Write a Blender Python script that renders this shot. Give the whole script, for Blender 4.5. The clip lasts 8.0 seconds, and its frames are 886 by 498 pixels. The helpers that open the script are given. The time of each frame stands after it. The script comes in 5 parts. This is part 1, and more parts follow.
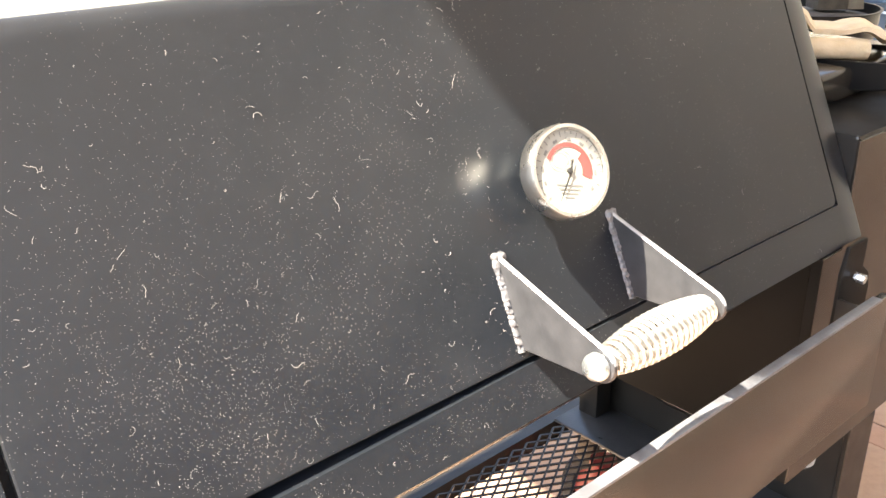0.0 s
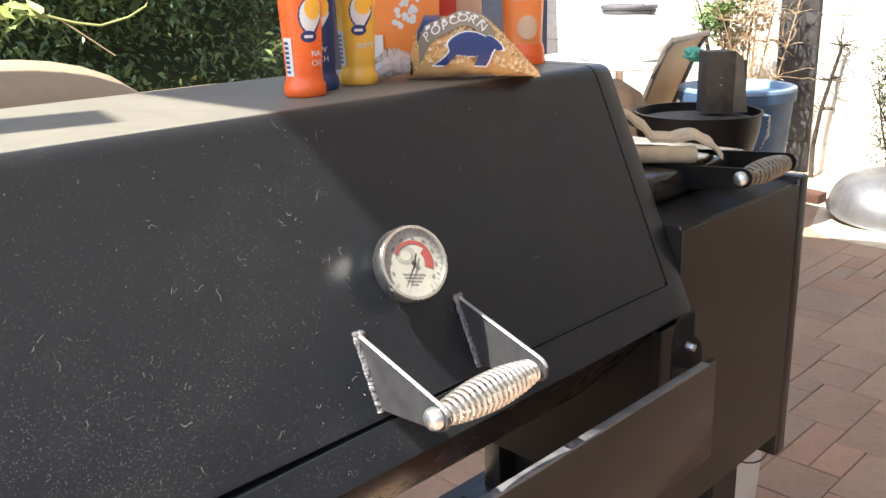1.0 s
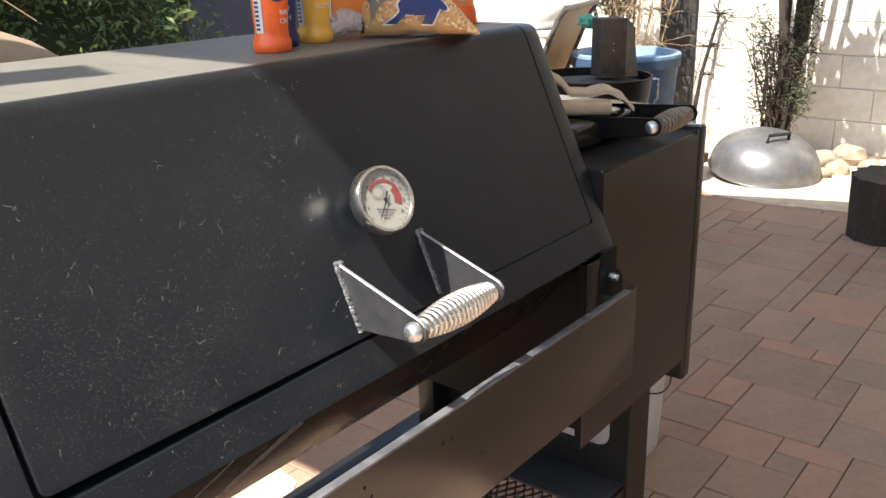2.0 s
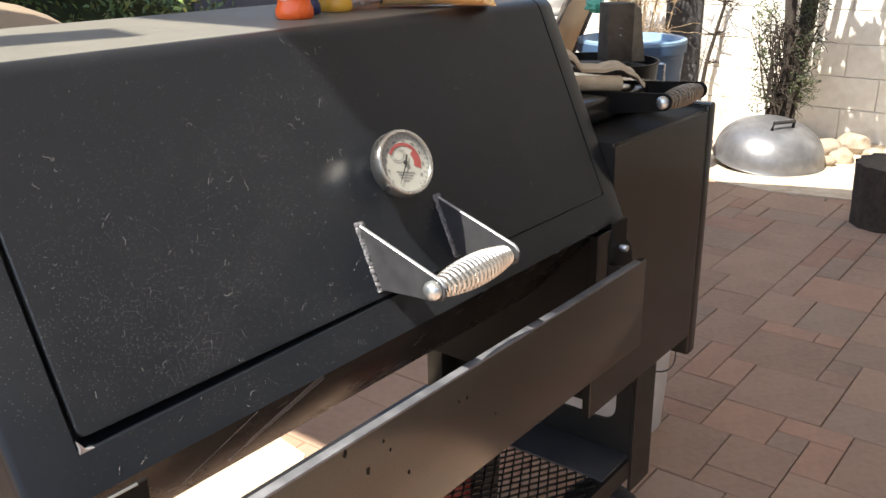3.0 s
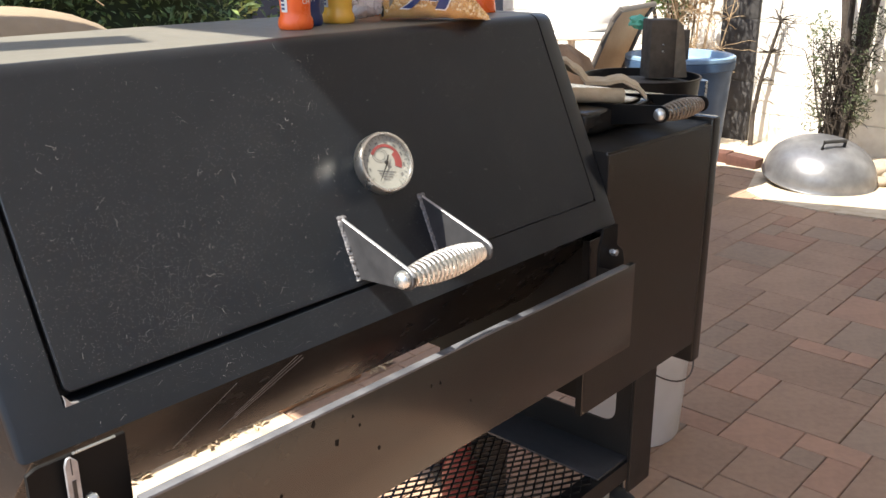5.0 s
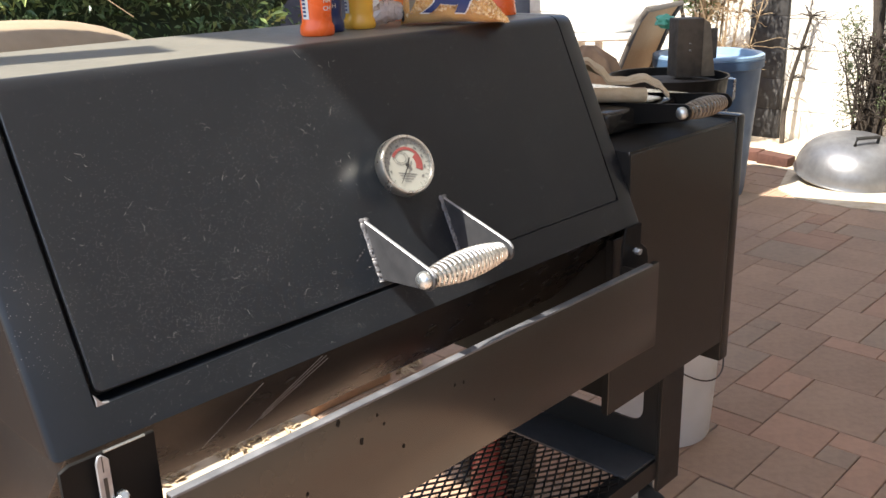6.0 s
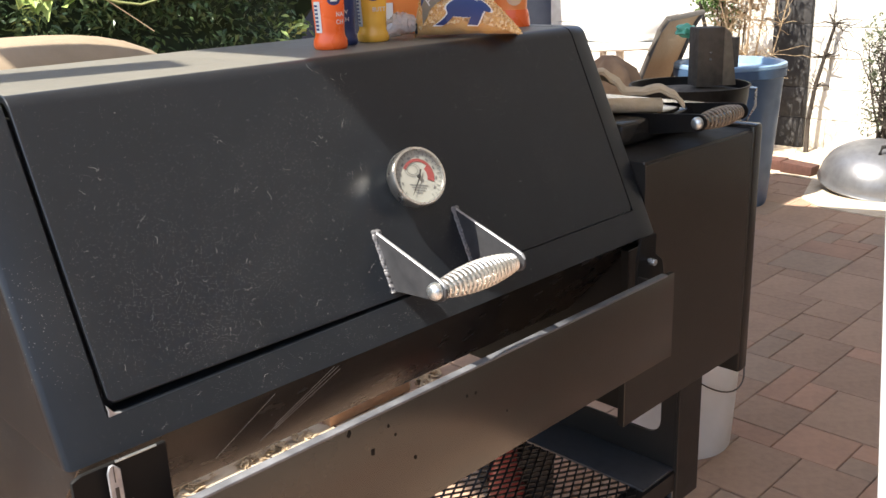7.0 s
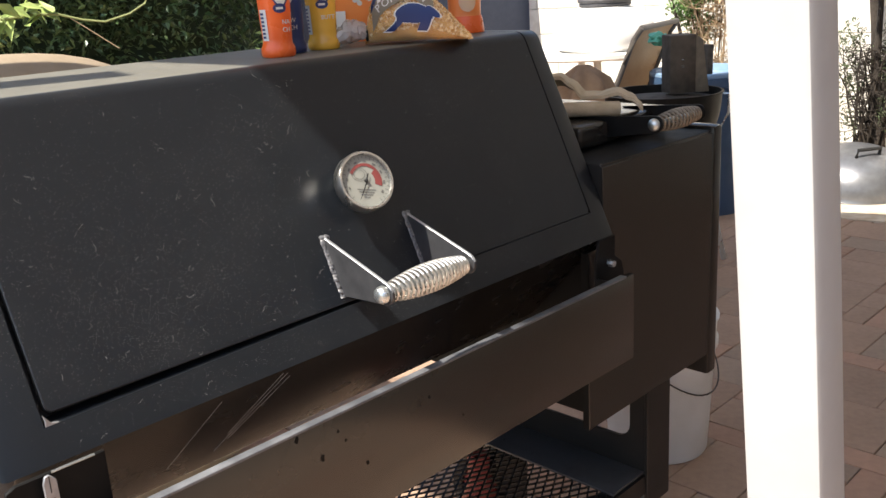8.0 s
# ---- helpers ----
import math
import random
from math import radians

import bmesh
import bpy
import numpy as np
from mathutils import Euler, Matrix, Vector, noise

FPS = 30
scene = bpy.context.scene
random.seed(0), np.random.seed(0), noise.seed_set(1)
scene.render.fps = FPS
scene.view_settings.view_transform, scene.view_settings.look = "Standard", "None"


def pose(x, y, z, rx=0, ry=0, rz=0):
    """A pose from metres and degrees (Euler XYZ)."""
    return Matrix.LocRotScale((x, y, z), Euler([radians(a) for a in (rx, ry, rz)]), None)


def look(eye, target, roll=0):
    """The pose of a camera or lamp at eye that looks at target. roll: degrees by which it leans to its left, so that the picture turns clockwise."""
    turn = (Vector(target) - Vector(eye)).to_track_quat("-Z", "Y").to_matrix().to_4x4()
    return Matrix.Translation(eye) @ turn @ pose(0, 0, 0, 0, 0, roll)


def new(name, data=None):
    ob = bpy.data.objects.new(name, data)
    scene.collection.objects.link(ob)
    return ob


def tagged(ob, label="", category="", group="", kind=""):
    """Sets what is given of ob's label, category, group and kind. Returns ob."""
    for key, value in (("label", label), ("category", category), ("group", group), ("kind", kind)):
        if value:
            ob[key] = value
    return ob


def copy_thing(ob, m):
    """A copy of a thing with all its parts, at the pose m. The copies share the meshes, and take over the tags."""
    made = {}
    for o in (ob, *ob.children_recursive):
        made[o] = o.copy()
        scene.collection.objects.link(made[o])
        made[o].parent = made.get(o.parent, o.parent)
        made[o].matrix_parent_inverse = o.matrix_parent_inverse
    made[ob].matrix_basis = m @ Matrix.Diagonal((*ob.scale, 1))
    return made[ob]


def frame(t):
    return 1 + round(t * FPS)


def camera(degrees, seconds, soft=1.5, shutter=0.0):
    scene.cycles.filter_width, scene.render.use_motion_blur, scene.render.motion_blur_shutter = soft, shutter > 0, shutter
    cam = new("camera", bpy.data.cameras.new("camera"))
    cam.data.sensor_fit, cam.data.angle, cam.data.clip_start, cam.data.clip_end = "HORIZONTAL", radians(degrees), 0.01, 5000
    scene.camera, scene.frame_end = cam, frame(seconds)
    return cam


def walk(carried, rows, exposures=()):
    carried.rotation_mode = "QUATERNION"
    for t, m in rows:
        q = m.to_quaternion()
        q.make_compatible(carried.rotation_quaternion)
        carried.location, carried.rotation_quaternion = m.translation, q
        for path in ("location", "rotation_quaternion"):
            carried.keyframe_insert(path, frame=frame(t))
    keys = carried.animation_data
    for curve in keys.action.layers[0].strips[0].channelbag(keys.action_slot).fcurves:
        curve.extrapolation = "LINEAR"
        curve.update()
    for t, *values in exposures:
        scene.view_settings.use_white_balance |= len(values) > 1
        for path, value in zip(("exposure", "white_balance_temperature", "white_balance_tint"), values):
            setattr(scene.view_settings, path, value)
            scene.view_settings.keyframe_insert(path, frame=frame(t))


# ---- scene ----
cam = camera(52.3, 8.0)
PATH = [
    (0, (0.144, 0.122, 1.228), (1.357, 1.501, 0.438), -0.7),
    (0.5, (0.132, 0.017, 1.249), (1.36, 1.443, 0.571), 0.5),
    (1, (0.091, -0.05, 1.271), (1.445, 1.302, 0.691), -1.6),
    (1.5, (0.029, -0.071, 1.27), (1.514, 1.127, 0.67), -1.4),
    (1.7, (-0.008, -0.068, 1.27), (1.491, 1.096, 0.639), -1.4),
    (3, (-0.088, -0.074, 1.248), (1.402, 1.082, 0.583), -0.6),
    (3.5, (-0.075, -0.069, 1.241), (1.405, 1.074, 0.531), -0.8),
    (4, (-0.067, -0.085, 1.246), (1.398, 1.078, 0.538), -0.4),
    (4.5, (-0.082, -0.161, 1.252), (1.356, 1.059, 0.585), 0.1),
    (6, (-0.088, -0.224, 1.252), (1.275, 1.099, 0.626), -1.7),
    (6.5, (-0.085, -0.226, 1.252), (1.26, 1.115, 0.625), -1.9),
    (7, (-0.08, -0.237, 1.254), (1.252, 1.128, 0.651), -2.3),
    (7.5, (-0.069, -0.248, 1.252), (1.268, 1.123, 0.674), -2.8),
    (8, (-0.046, -0.275, 1.236), (1.308, 1.082, 0.666), -3.5),
]
walk(cam, [(t, look(eye, target, roll)) for t, eye, target, roll in PATH],
     [(0.0, 3.17, 7600, 10), (0.4, 2.63, 7300, 10), (0.8, 2.15, 7000, 10), (1.2, 1.70, 6900, 10), (1.6, 1.45, 6900, 10), (2.8, 1.45, 6900, 10), (3.2, 1.5, 6900, 10), (4.5, 1.53, 6900, 10), (6.5, 1.52, 6850, 10), (7.5, 1.5, 6850, 10), (8.0, 1.14, 6850, 10)])

# ---- world, sun, exposure ----
SUN_TO = Vector((-0.535, 0.065, 0.845)).normalized()
world = bpy.data.worlds.new("sky")
scene.world = world
world.use_nodes = True
wn = world.node_tree.nodes
sky = wn.new("ShaderNodeTexSky")
sky.sky_type, sky.sun_disc = "NISHITA", False
sky.sun_elevation = math.asin(SUN_TO.z)
sky.sun_rotation = math.atan2(SUN_TO.x, SUN_TO.y)
world.node_tree.links.new(sky.outputs[0], wn["Background"].inputs[0])
wn["Background"].inputs[1].default_value = 0.15
sun = new("sun", bpy.data.lights.new("sun", "SUN"))
sun.data.energy, sun.data.angle, sun.data.color = 4.8, radians(0.55), (1.0, 0.95, 0.87)
sun.matrix_world = look(SUN_TO * 30, (0, 0, 0))


# ---- materials ----
def material(name, colour, rough=0.6, metal=0.0, mix=None, scale=40.0, bump=0.0, bump_scale=200.0, rough_var=0.1,
             spread=(0.4, 0.65), coarse=6.0, random_value=0.0, spec=0.5, alpha=1.0, transmission=0.0):
    """Principled material with colour varied at two scales, roughness variation and fine relief."""
    m = bpy.data.materials.new(name)
    m.use_nodes = True
    nt = m.node_tree
    n, l = nt.nodes, nt.links
    b = n["Principled BSDF"]
    b.inputs["Roughness"].default_value = rough
    b.inputs["Metallic"].default_value = metal
    b.inputs["Specular IOR Level"].default_value = spec
    b.inputs["Transmission Weight"].default_value = transmission
    b.inputs["Alpha"].default_value = alpha
    tc = n.new("ShaderNodeTexCoord")
    mix = mix or tuple(c * 0.8 for c in colour)
    fine = n.new("ShaderNodeTexNoise")
    fine.inputs["Scale"].default_value, fine.inputs["Detail"].default_value = scale, 6
    l.new(tc.outputs["Object"], fine.inputs["Vector"])
    big = n.new("ShaderNodeTexNoise")
    big.inputs["Scale"].default_value, big.inputs["Detail"].default_value = coarse, 3
    l.new(tc.outputs["Object"], big.inputs["Vector"])
    add = n.new("ShaderNodeMath")
    add.operation = "ADD"
    l.new(fine.outputs[0], add.inputs[0])
    l.new(big.outputs[0], add.inputs[1])
    half = n.new("ShaderNodeMath")
    half.operation, half.inputs[1].default_value = "MULTIPLY", 0.5
    l.new(add.outputs[0], half.inputs[0])
    ramp = n.new("ShaderNodeMapRange")
    ramp.inputs[1].default_value, ramp.inputs[2].default_value = spread
    l.new(half.outputs[0], ramp.inputs[0])
    mixn = n.new("ShaderNodeMix")
    mixn.data_type = "RGBA"
    mixn.inputs[6].default_value, mixn.inputs[7].default_value = (*colour, 1), (*mix, 1)
    l.new(ramp.outputs[0], mixn.inputs[0])
    out = mixn.outputs[2]
    if random_value:
        info = n.new("ShaderNodeObjectInfo")
        hsv = n.new("ShaderNodeHueSaturation")
        mr = n.new("ShaderNodeMapRange")
        mr.inputs[3].default_value, mr.inputs[4].default_value = 1 - random_value, 1 + random_value
        l.new(info.outputs["Random"], mr.inputs[0])
        l.new(mr.outputs[0], hsv.inputs["Value"])
        l.new(out, hsv.inputs["Color"])
        out = hsv.outputs[0]
    l.new(out, b.inputs["Base Color"])
    rr = n.new("ShaderNodeMapRange")
    rr.inputs[3].default_value, rr.inputs[4].default_value = max(0.02, rough - rough_var), min(1, rough + rough_var)
    l.new(half.outputs[0], rr.inputs[0])
    rr.inputs[1].default_value, rr.inputs[2].default_value = 0.3, 0.7
    l.new(rr.outputs[0], b.inputs["Roughness"])
    if bump:
        bn = n.new("ShaderNodeTexNoise")
        bn.inputs["Scale"].default_value, bn.inputs["Detail"].default_value = bump_scale, 4
        l.new(tc.outputs["Object"], bn.inputs["Vector"])
        bp = n.new("ShaderNodeBump")
        bp.inputs["Strength"].default_value, bp.inputs["Distance"].default_value = bump, 0.002
        l.new(bn.outputs[0], bp.inputs["Height"])
        l.new(bp.outputs[0], b.inputs["Normal"])
    return m


def dusty(name, colour, rough, spec):
    """Satin black paint with pale dust specks and smudges that lie in patches."""
    m = material(name, colour, rough, mix=tuple(c * 1.1 for c in colour), scale=60, bump=0.02, bump_scale=500, rough_var=0.012, spec=spec)
    nt = m.node_tree
    n, l = nt.nodes, nt.links
    b = n["Principled BSDF"]
    old = b.inputs["Base Color"].links[0].from_socket
    tc = n.new("ShaderNodeTexCoord")
    v = n.new("ShaderNodeTexVoronoi")
    v.inputs["Scale"].default_value = 260
    l.new(tc.outputs["Object"], v.inputs["Vector"])
    speck = n.new("ShaderNodeMapRange")
    speck.inputs[1].default_value, speck.inputs[2].default_value = 0.16, 0.06
    l.new(v.outputs["Distance"], speck.inputs[0])
    patch = n.new("ShaderNodeTexNoise")
    patch.inputs["Scale"].default_value, patch.inputs["Detail"].default_value = 9, 6
    l.new(tc.outputs["Object"], patch.inputs["Vector"])
    pr = n.new("ShaderNodeMapRange")
    pr.inputs[1].default_value, pr.inputs[2].default_value = 0.5, 0.8
    l.new(patch.outputs[0], pr.inputs[0])
    mul = n.new("ShaderNodeMath")
    mul.operation = "MULTIPLY"
    l.new(speck.outputs[0], mul.inputs[0])
    l.new(pr.outputs[0], mul.inputs[1])
    haze = n.new("ShaderNodeMath")
    haze.operation, haze.inputs[1].default_value = "MULTIPLY_ADD", 0.018
    l.new(pr.outputs[0], haze.inputs[0])
    l.new(mul.outputs[0], haze.inputs[2])
    mixn = n.new("ShaderNodeMix")
    mixn.data_type = "RGBA"
    mixn.inputs[7].default_value = (0.34, 0.33, 0.31, 1)
    l.new(haze.outputs[0], mixn.inputs[0])
    l.new(old, mixn.inputs[6])
    l.new(mixn.outputs[2], b.inputs["Base Color"])
    return m


BLACK = dusty("dusty_black_paint", (0.0084, 0.0106, 0.0142), 0.33, 0.38)
# For ends facing left: weaker reflections are put into a darker black.
BLACKEND = dusty("dimmed_dusty_black_end", (0.0062, 0.0070, 0.0084), 0.40, 0.15)
# Hood top: settled dust and the sky's sheen painted as one pale tone.
DUSTSHEEN = material("dust_and_sheen_black_paint", (0.126, 0.121, 0.102), 0.52, mix=(0.158, 0.151, 0.128), scale=70, bump=0.08, bump_scale=400, spec=0.4)
BLACK2 = material("black_paint", (0.0115, 0.0108, 0.0103), 0.36, mix=(0.016, 0.0148, 0.0138), scale=30, bump=0.04, bump_scale=350, spec=0.27)
BLACKGLOSS = material("glossy_black_paint", (0.021, 0.0183, 0.0152), 0.20, mix=(0.028, 0.0242, 0.0195), spec=0.62, scale=25, bump=0.0, rough_var=0.01, coarse=3)
LOWERBLACK = material("smoked_black_paint", (0.010, 0.0092, 0.0085), 0.27, mix=(0.014, 0.0125, 0.011), spec=0.34, scale=25, rough_var=0.02, coarse=3)
SOOT = material("soot_black_steel", (0.02, 0.018, 0.016), 0.7, mix=(0.035, 0.03, 0.026), scale=30, bump=0.2)
ARM = material("ground_steel_black", (0.030, 0.031, 0.034), 0.34, mix=(0.048, 0.049, 0.053), scale=60, metal=0.0, bump=0.1)
EDGE = material("worn_steel_edge", (0.22, 0.23, 0.25), 0.42, metal=0.5, mix=(0.42, 0.43, 0.45), scale=70, bump=0.2)
RAIL = material("scuffed_rail_edge", (0.075, 0.079, 0.090), 0.5, metal=0.2, mix=(0.17, 0.176, 0.19), scale=35, bump=0.2)
FIREBLACK = material("sooty_black_paint", (0.018, 0.0158, 0.0138), 0.21, mix=(0.024, 0.021, 0.0175), scale=25, bump=0.0, spec=0.42, rough_var=0.01, coarse=3)
WELD = material("weld_bead", (0.07, 0.072, 0.077), 0.4, metal=0.3, mix=(0.22, 0.22, 0.23), scale=260, bump=0.6)
CHROME = material("polished_steel", (0.72, 0.72, 0.7), 0.3, metal=1.0, mix=(0.6, 0.6, 0.58), scale=60)
ZINC = material("zinc_bolt", (0.62, 0.66, 0.68), 0.3, metal=0.9, mix=(0.5, 0.55, 0.56), scale=80)
SPRING = material("spring_steel", (0.80, 0.79, 0.76), 0.3, metal=0.9, mix=(0.5, 0.48, 0.45), scale=90)
DIALWHITE = material("dial_white", (0.235, 0.24, 0.215), 0.5, mix=(0.29, 0.29, 0.255), scale=50)
DIALRED = material("dial_red", (0.20, 0.045, 0.042), 0.5)
DIALINK = material("faded_dial_ink", (0.12, 0.12, 0.115), 0.5)
INK = material("ink_black", (0.02, 0.02, 0.02), 0.5)
PAVER = material("paver_concrete", (0.375, 0.250, 0.178), 0.85, mix=(0.305, 0.207, 0.152), scale=45, bump=0.5, bump_scale=160, coarse=4, random_value=0.09, spec=0.25)
PAVERGREY = material("paver_grey", (0.335, 0.240, 0.177), 0.85, mix=(0.280, 0.205, 0.156), scale=45, bump=0.5, bump_scale=160, coarse=7, random_value=0.09, spec=0.25)
PAVERRED = material("paver_red", (0.400, 0.243, 0.171), 0.85, mix=(0.335, 0.211, 0.153), scale=45, bump=0.5, bump_scale=160, coarse=7, random_value=0.10, spec=0.25)
JOINT = material("joint_sand", (0.30, 0.215, 0.16), 0.95, mix=(0.20, 0.145, 0.11), scale=60, bump=0.6, bump_scale=120)
# Sandy dirt raised in tone; strong sunlight is put into the colour.
SUNSAND = material("sunlit_sandy_dirt", (0.60, 0.52, 0.41), 0.95, mix=(0.44, 0.34, 0.23), scale=18, bump=0.8, bump_scale=60)
WALLWHITE = material("white_painted_block", (0.78, 0.76, 0.71), 0.8, mix=(0.66, 0.63, 0.57), scale=20, bump=0.5, bump_scale=50)
POSTWHITE = material("white_post_paint", (0.44, 0.44, 0.433), 0.5, mix=(0.40, 0.40, 0.392), scale=30, bump=0.1, bump_scale=90)
ROOFMAT = material("patio_cover_paint", (0.7, 0.68, 0.64), 0.6, mix=(0.62, 0.6, 0.56), scale=10, bump=0.1)
TAN = material("tan_vinyl", (0.30, 0.235, 0.165), 0.7, mix=(0.26, 0.205, 0.142), scale=30, bump=0.25, bump_scale=260)
SUEDE = material("tan_suede", (0.52, 0.43, 0.30), 0.95, mix=(0.40, 0.32, 0.21), scale=40, bump=0.6, bump_scale=180)
SLING = material("tan_sling_mesh", (0.52, 0.34, 0.19), 0.8, mix=(0.45, 0.29, 0.155), scale=120, bump=0.5, bump_scale=500)
BRONZE = material("dark_chair_frame", (0.07, 0.06, 0.055), 0.4, mix=(0.12, 0.11, 0.10), scale=40)
BLUE = material("blue_barrel_plastic", (0.050, 0.100, 0.185), 0.5, mix=(0.040, 0.082, 0.155), scale=12, bump=0.15, bump_scale=90)
PAIL = material("white_pail_plastic", (0.72, 0.71, 0.68), 0.4, mix=(0.62, 0.61, 0.57), scale=10)
WIRE = material("dark_wire", (0.06, 0.05, 0.045), 0.5, metal=0.6)
ALU = material("weathered_dome_enamel", (0.215, 0.222, 0.235), 0.36, metal=0.55, mix=(0.12, 0.12, 0.13), scale=14, bump=0.25, bump_scale=60, coarse=4)
ENAMEL = material("black_enamel", (0.008, 0.0075, 0.007), 0.42, spec=0.15, mix=(0.018, 0.016, 0.014), scale=25, bump=0.15)
OLDWOOD = material("charred_old_wood", (0.085, 0.07, 0.055), 0.85, mix=(0.045, 0.037, 0.03), scale=30, bump=0.7, bump_scale=80)
RAWWOOD = material("raw_lumber", (0.40, 0.235, 0.135), 0.8, mix=(0.30, 0.17, 0.095), random_value=0.12, scale=30, bump=0.3)
BARK = material("dark_bark", (0.050, 0.039, 0.031), 0.95, mix=(0.026, 0.021, 0.017), scale=50, bump=1.0, bump_scale=60)
TWIG = material("dry_twig", (0.36, 0.26, 0.16), 0.9, mix=(0.46, 0.36, 0.24), scale=40, bump=0.3)
LEAF = material("hedge_leaf", (0.055, 0.105, 0.038), 0.42, mix=(0.10, 0.165, 0.06), scale=9, coarse=3)
# Young leaves; the sun on them is also put into this pale colour.
LEAFLIGHT = material("sunlit_young_leaf", (0.38, 0.46, 0.16), 0.5, mix=(0.18, 0.28, 0.05), scale=9)
LEAFSAGE = material("evergreen_leaf", (0.075, 0.10, 0.045), 0.7, mix=(0.05, 0.06, 0.03), scale=9)
VINE = material("vine_stem", (0.24, 0.27, 0.10), 0.6)
FENCEBLUE = material("dark_blue_fence_board", (0.03, 0.04, 0.07), 0.8, mix=(0.05, 0.06, 0.09), scale=20, bump=0.4)
BRICKRED = material("red_edging_brick", (0.10, 0.042, 0.031), 0.9, mix=(0.07, 0.033, 0.025), scale=40, bump=0.5, random_value=0.2)
STONE = material("pale_fieldstone", (0.33, 0.275, 0.21), 0.9, mix=(0.21, 0.17, 0.13), scale=25, bump=0.7, bump_scale=60, random_value=0.2)
REDPLASTIC = material("red_plastic", (0.24, 0.03, 0.028), 0.5)
RUBBER = material("black_rubber", (0.02, 0.02, 0.02), 0.8, bump=0.2)
ORANGERED = material("orange_red_label", (0.96, 0.175, 0.032), 0.25, mix=(0.84, 0.115, 0.02), scale=20)
ORANGE = material("orange_label", (0.92, 0.29, 0.075), 0.35, mix=(0.85, 0.24, 0.06), scale=20)
YELLOW = material("yellow_label", (0.96, 0.54, 0.08), 0.25, mix=(0.86, 0.42, 0.05), scale=20)
NAVY = material("navy_label", (0.022, 0.042, 0.15), 0.35, mix=(0.018, 0.034, 0.12), scale=20)
SKYBLUE = material("bright_blue_label", (0.05, 0.22, 0.55), 0.35)
LABELWHITE = material("label_white", (0.75, 0.74, 0.71), 0.5, mix=(0.68, 0.67, 0.64), scale=30)
LABELRED = material("label_red", (0.65, 0.05, 0.03), 0.4)
PEACH = material("pale_peach_carton", (0.72, 0.50, 0.33), 0.5, mix=(0.66, 0.44, 0.28), scale=15)
# Darker copy of the spring steel; the firebox grip's shade is painted in.
FIRESPRING = material("shaded_spring_wire", (0.25, 0.21, 0.16), 0.5, metal=0.3, mix=(0.15, 0.125, 0.095), scale=70)
KERNELFILL = material("packed_kernel", (0.66, 0.34, 0.08), 0.4, mix=(0.76, 0.46, 0.14), scale=60)
LINT = material("pale_lint", (0.40, 0.39, 0.38), 0.9)
TEAL = material("teal_plastic", (0.10, 0.42, 0.30), 0.4)
WHITEPLASTIC = material("white_table_plastic", (0.78, 0.77, 0.74), 0.45, mix=(0.7, 0.69, 0.66), scale=12)
GREYHOSE = material("grey_hose", (0.09, 0.09, 0.10), 0.6, mix=(0.06, 0.06, 0.065), scale=30)


def kernel_material():
    """Hard shiny kernels, each of its own shade from deep amber to pale gold."""
    m = material("popcorn_kernel", (0.5, 0.22, 0.04), 0.3)
    n, l = m.node_tree.nodes, m.node_tree.links
    g, r = n.new("ShaderNodeNewGeometry"), n.new("ShaderNodeValToRGB")
    r.color_ramp.elements[0].color = (0.52, 0.24, 0.05, 1)
    r.color_ramp.elements[1].color = (0.92, 0.72, 0.40, 1)
    mid = r.color_ramp.elements.new(0.6)
    mid.color = (0.82, 0.50, 0.16, 1)
    l.new(g.outputs["Random Per Island"], r.inputs[0])
    l.new(r.outputs[0], n["Principled BSDF"].inputs["Base Color"])
    return m


KERNEL = kernel_material()


def film_material():
    m = bpy.data.materials.new("clear_bag_film")
    m.use_nodes = True
    b = m.node_tree.nodes["Principled BSDF"]
    b.inputs["Base Color"].default_value = (0.95, 0.9, 0.8, 1)
    b.inputs["Roughness"].default_value = 0.12
    b.inputs["Alpha"].default_value = 0.10
    return m


FILM = film_material()


def canopy_material():
    """White woven canopy cloth that lets some light through."""
    m = bpy.data.materials.new("white_canopy_cloth")
    m.use_nodes = True
    n, l = m.node_tree.nodes, m.node_tree.links
    n.remove(n["Principled BSDF"])
    d, t, mx = n.new("ShaderNodeBsdfDiffuse"), n.new("ShaderNodeBsdfTranslucent"), n.new("ShaderNodeMixShader")
    d.inputs[0].default_value = t.inputs[0].default_value = (0.755, 0.76, 0.745, 1)
    mx.inputs[0].default_value = 0.29
    l.new(d.outputs[0], mx.inputs[1])
    l.new(t.outputs[0], mx.inputs[2])
    l.new(mx.outputs[0], n["Material Output"].inputs[0])
    return m


CANOPY = canopy_material()


# ---- mesh helpers ----
def bm_new():
    return bmesh.new()


def box(bm, x0, x1, y0, y1, z0, z1, bevel=0.0, seg=2):
    g = bmesh.ops.create_cube(bm, size=1.0)
    vs = g["verts"]
    for v in vs:
        v.co = Vector(((x0 + x1) / 2 + v.co.x * (x1 - x0), (y0 + y1) / 2 + v.co.y * (y1 - y0), (z0 + z1) / 2 + v.co.z * (z1 - z0)))
    if bevel:
        es = list({e for v in vs for e in v.link_edges})
        bmesh.ops.bevel(bm, geom=es, offset=bevel, segments=seg, affect="EDGES", profile=0.5)
    return bm


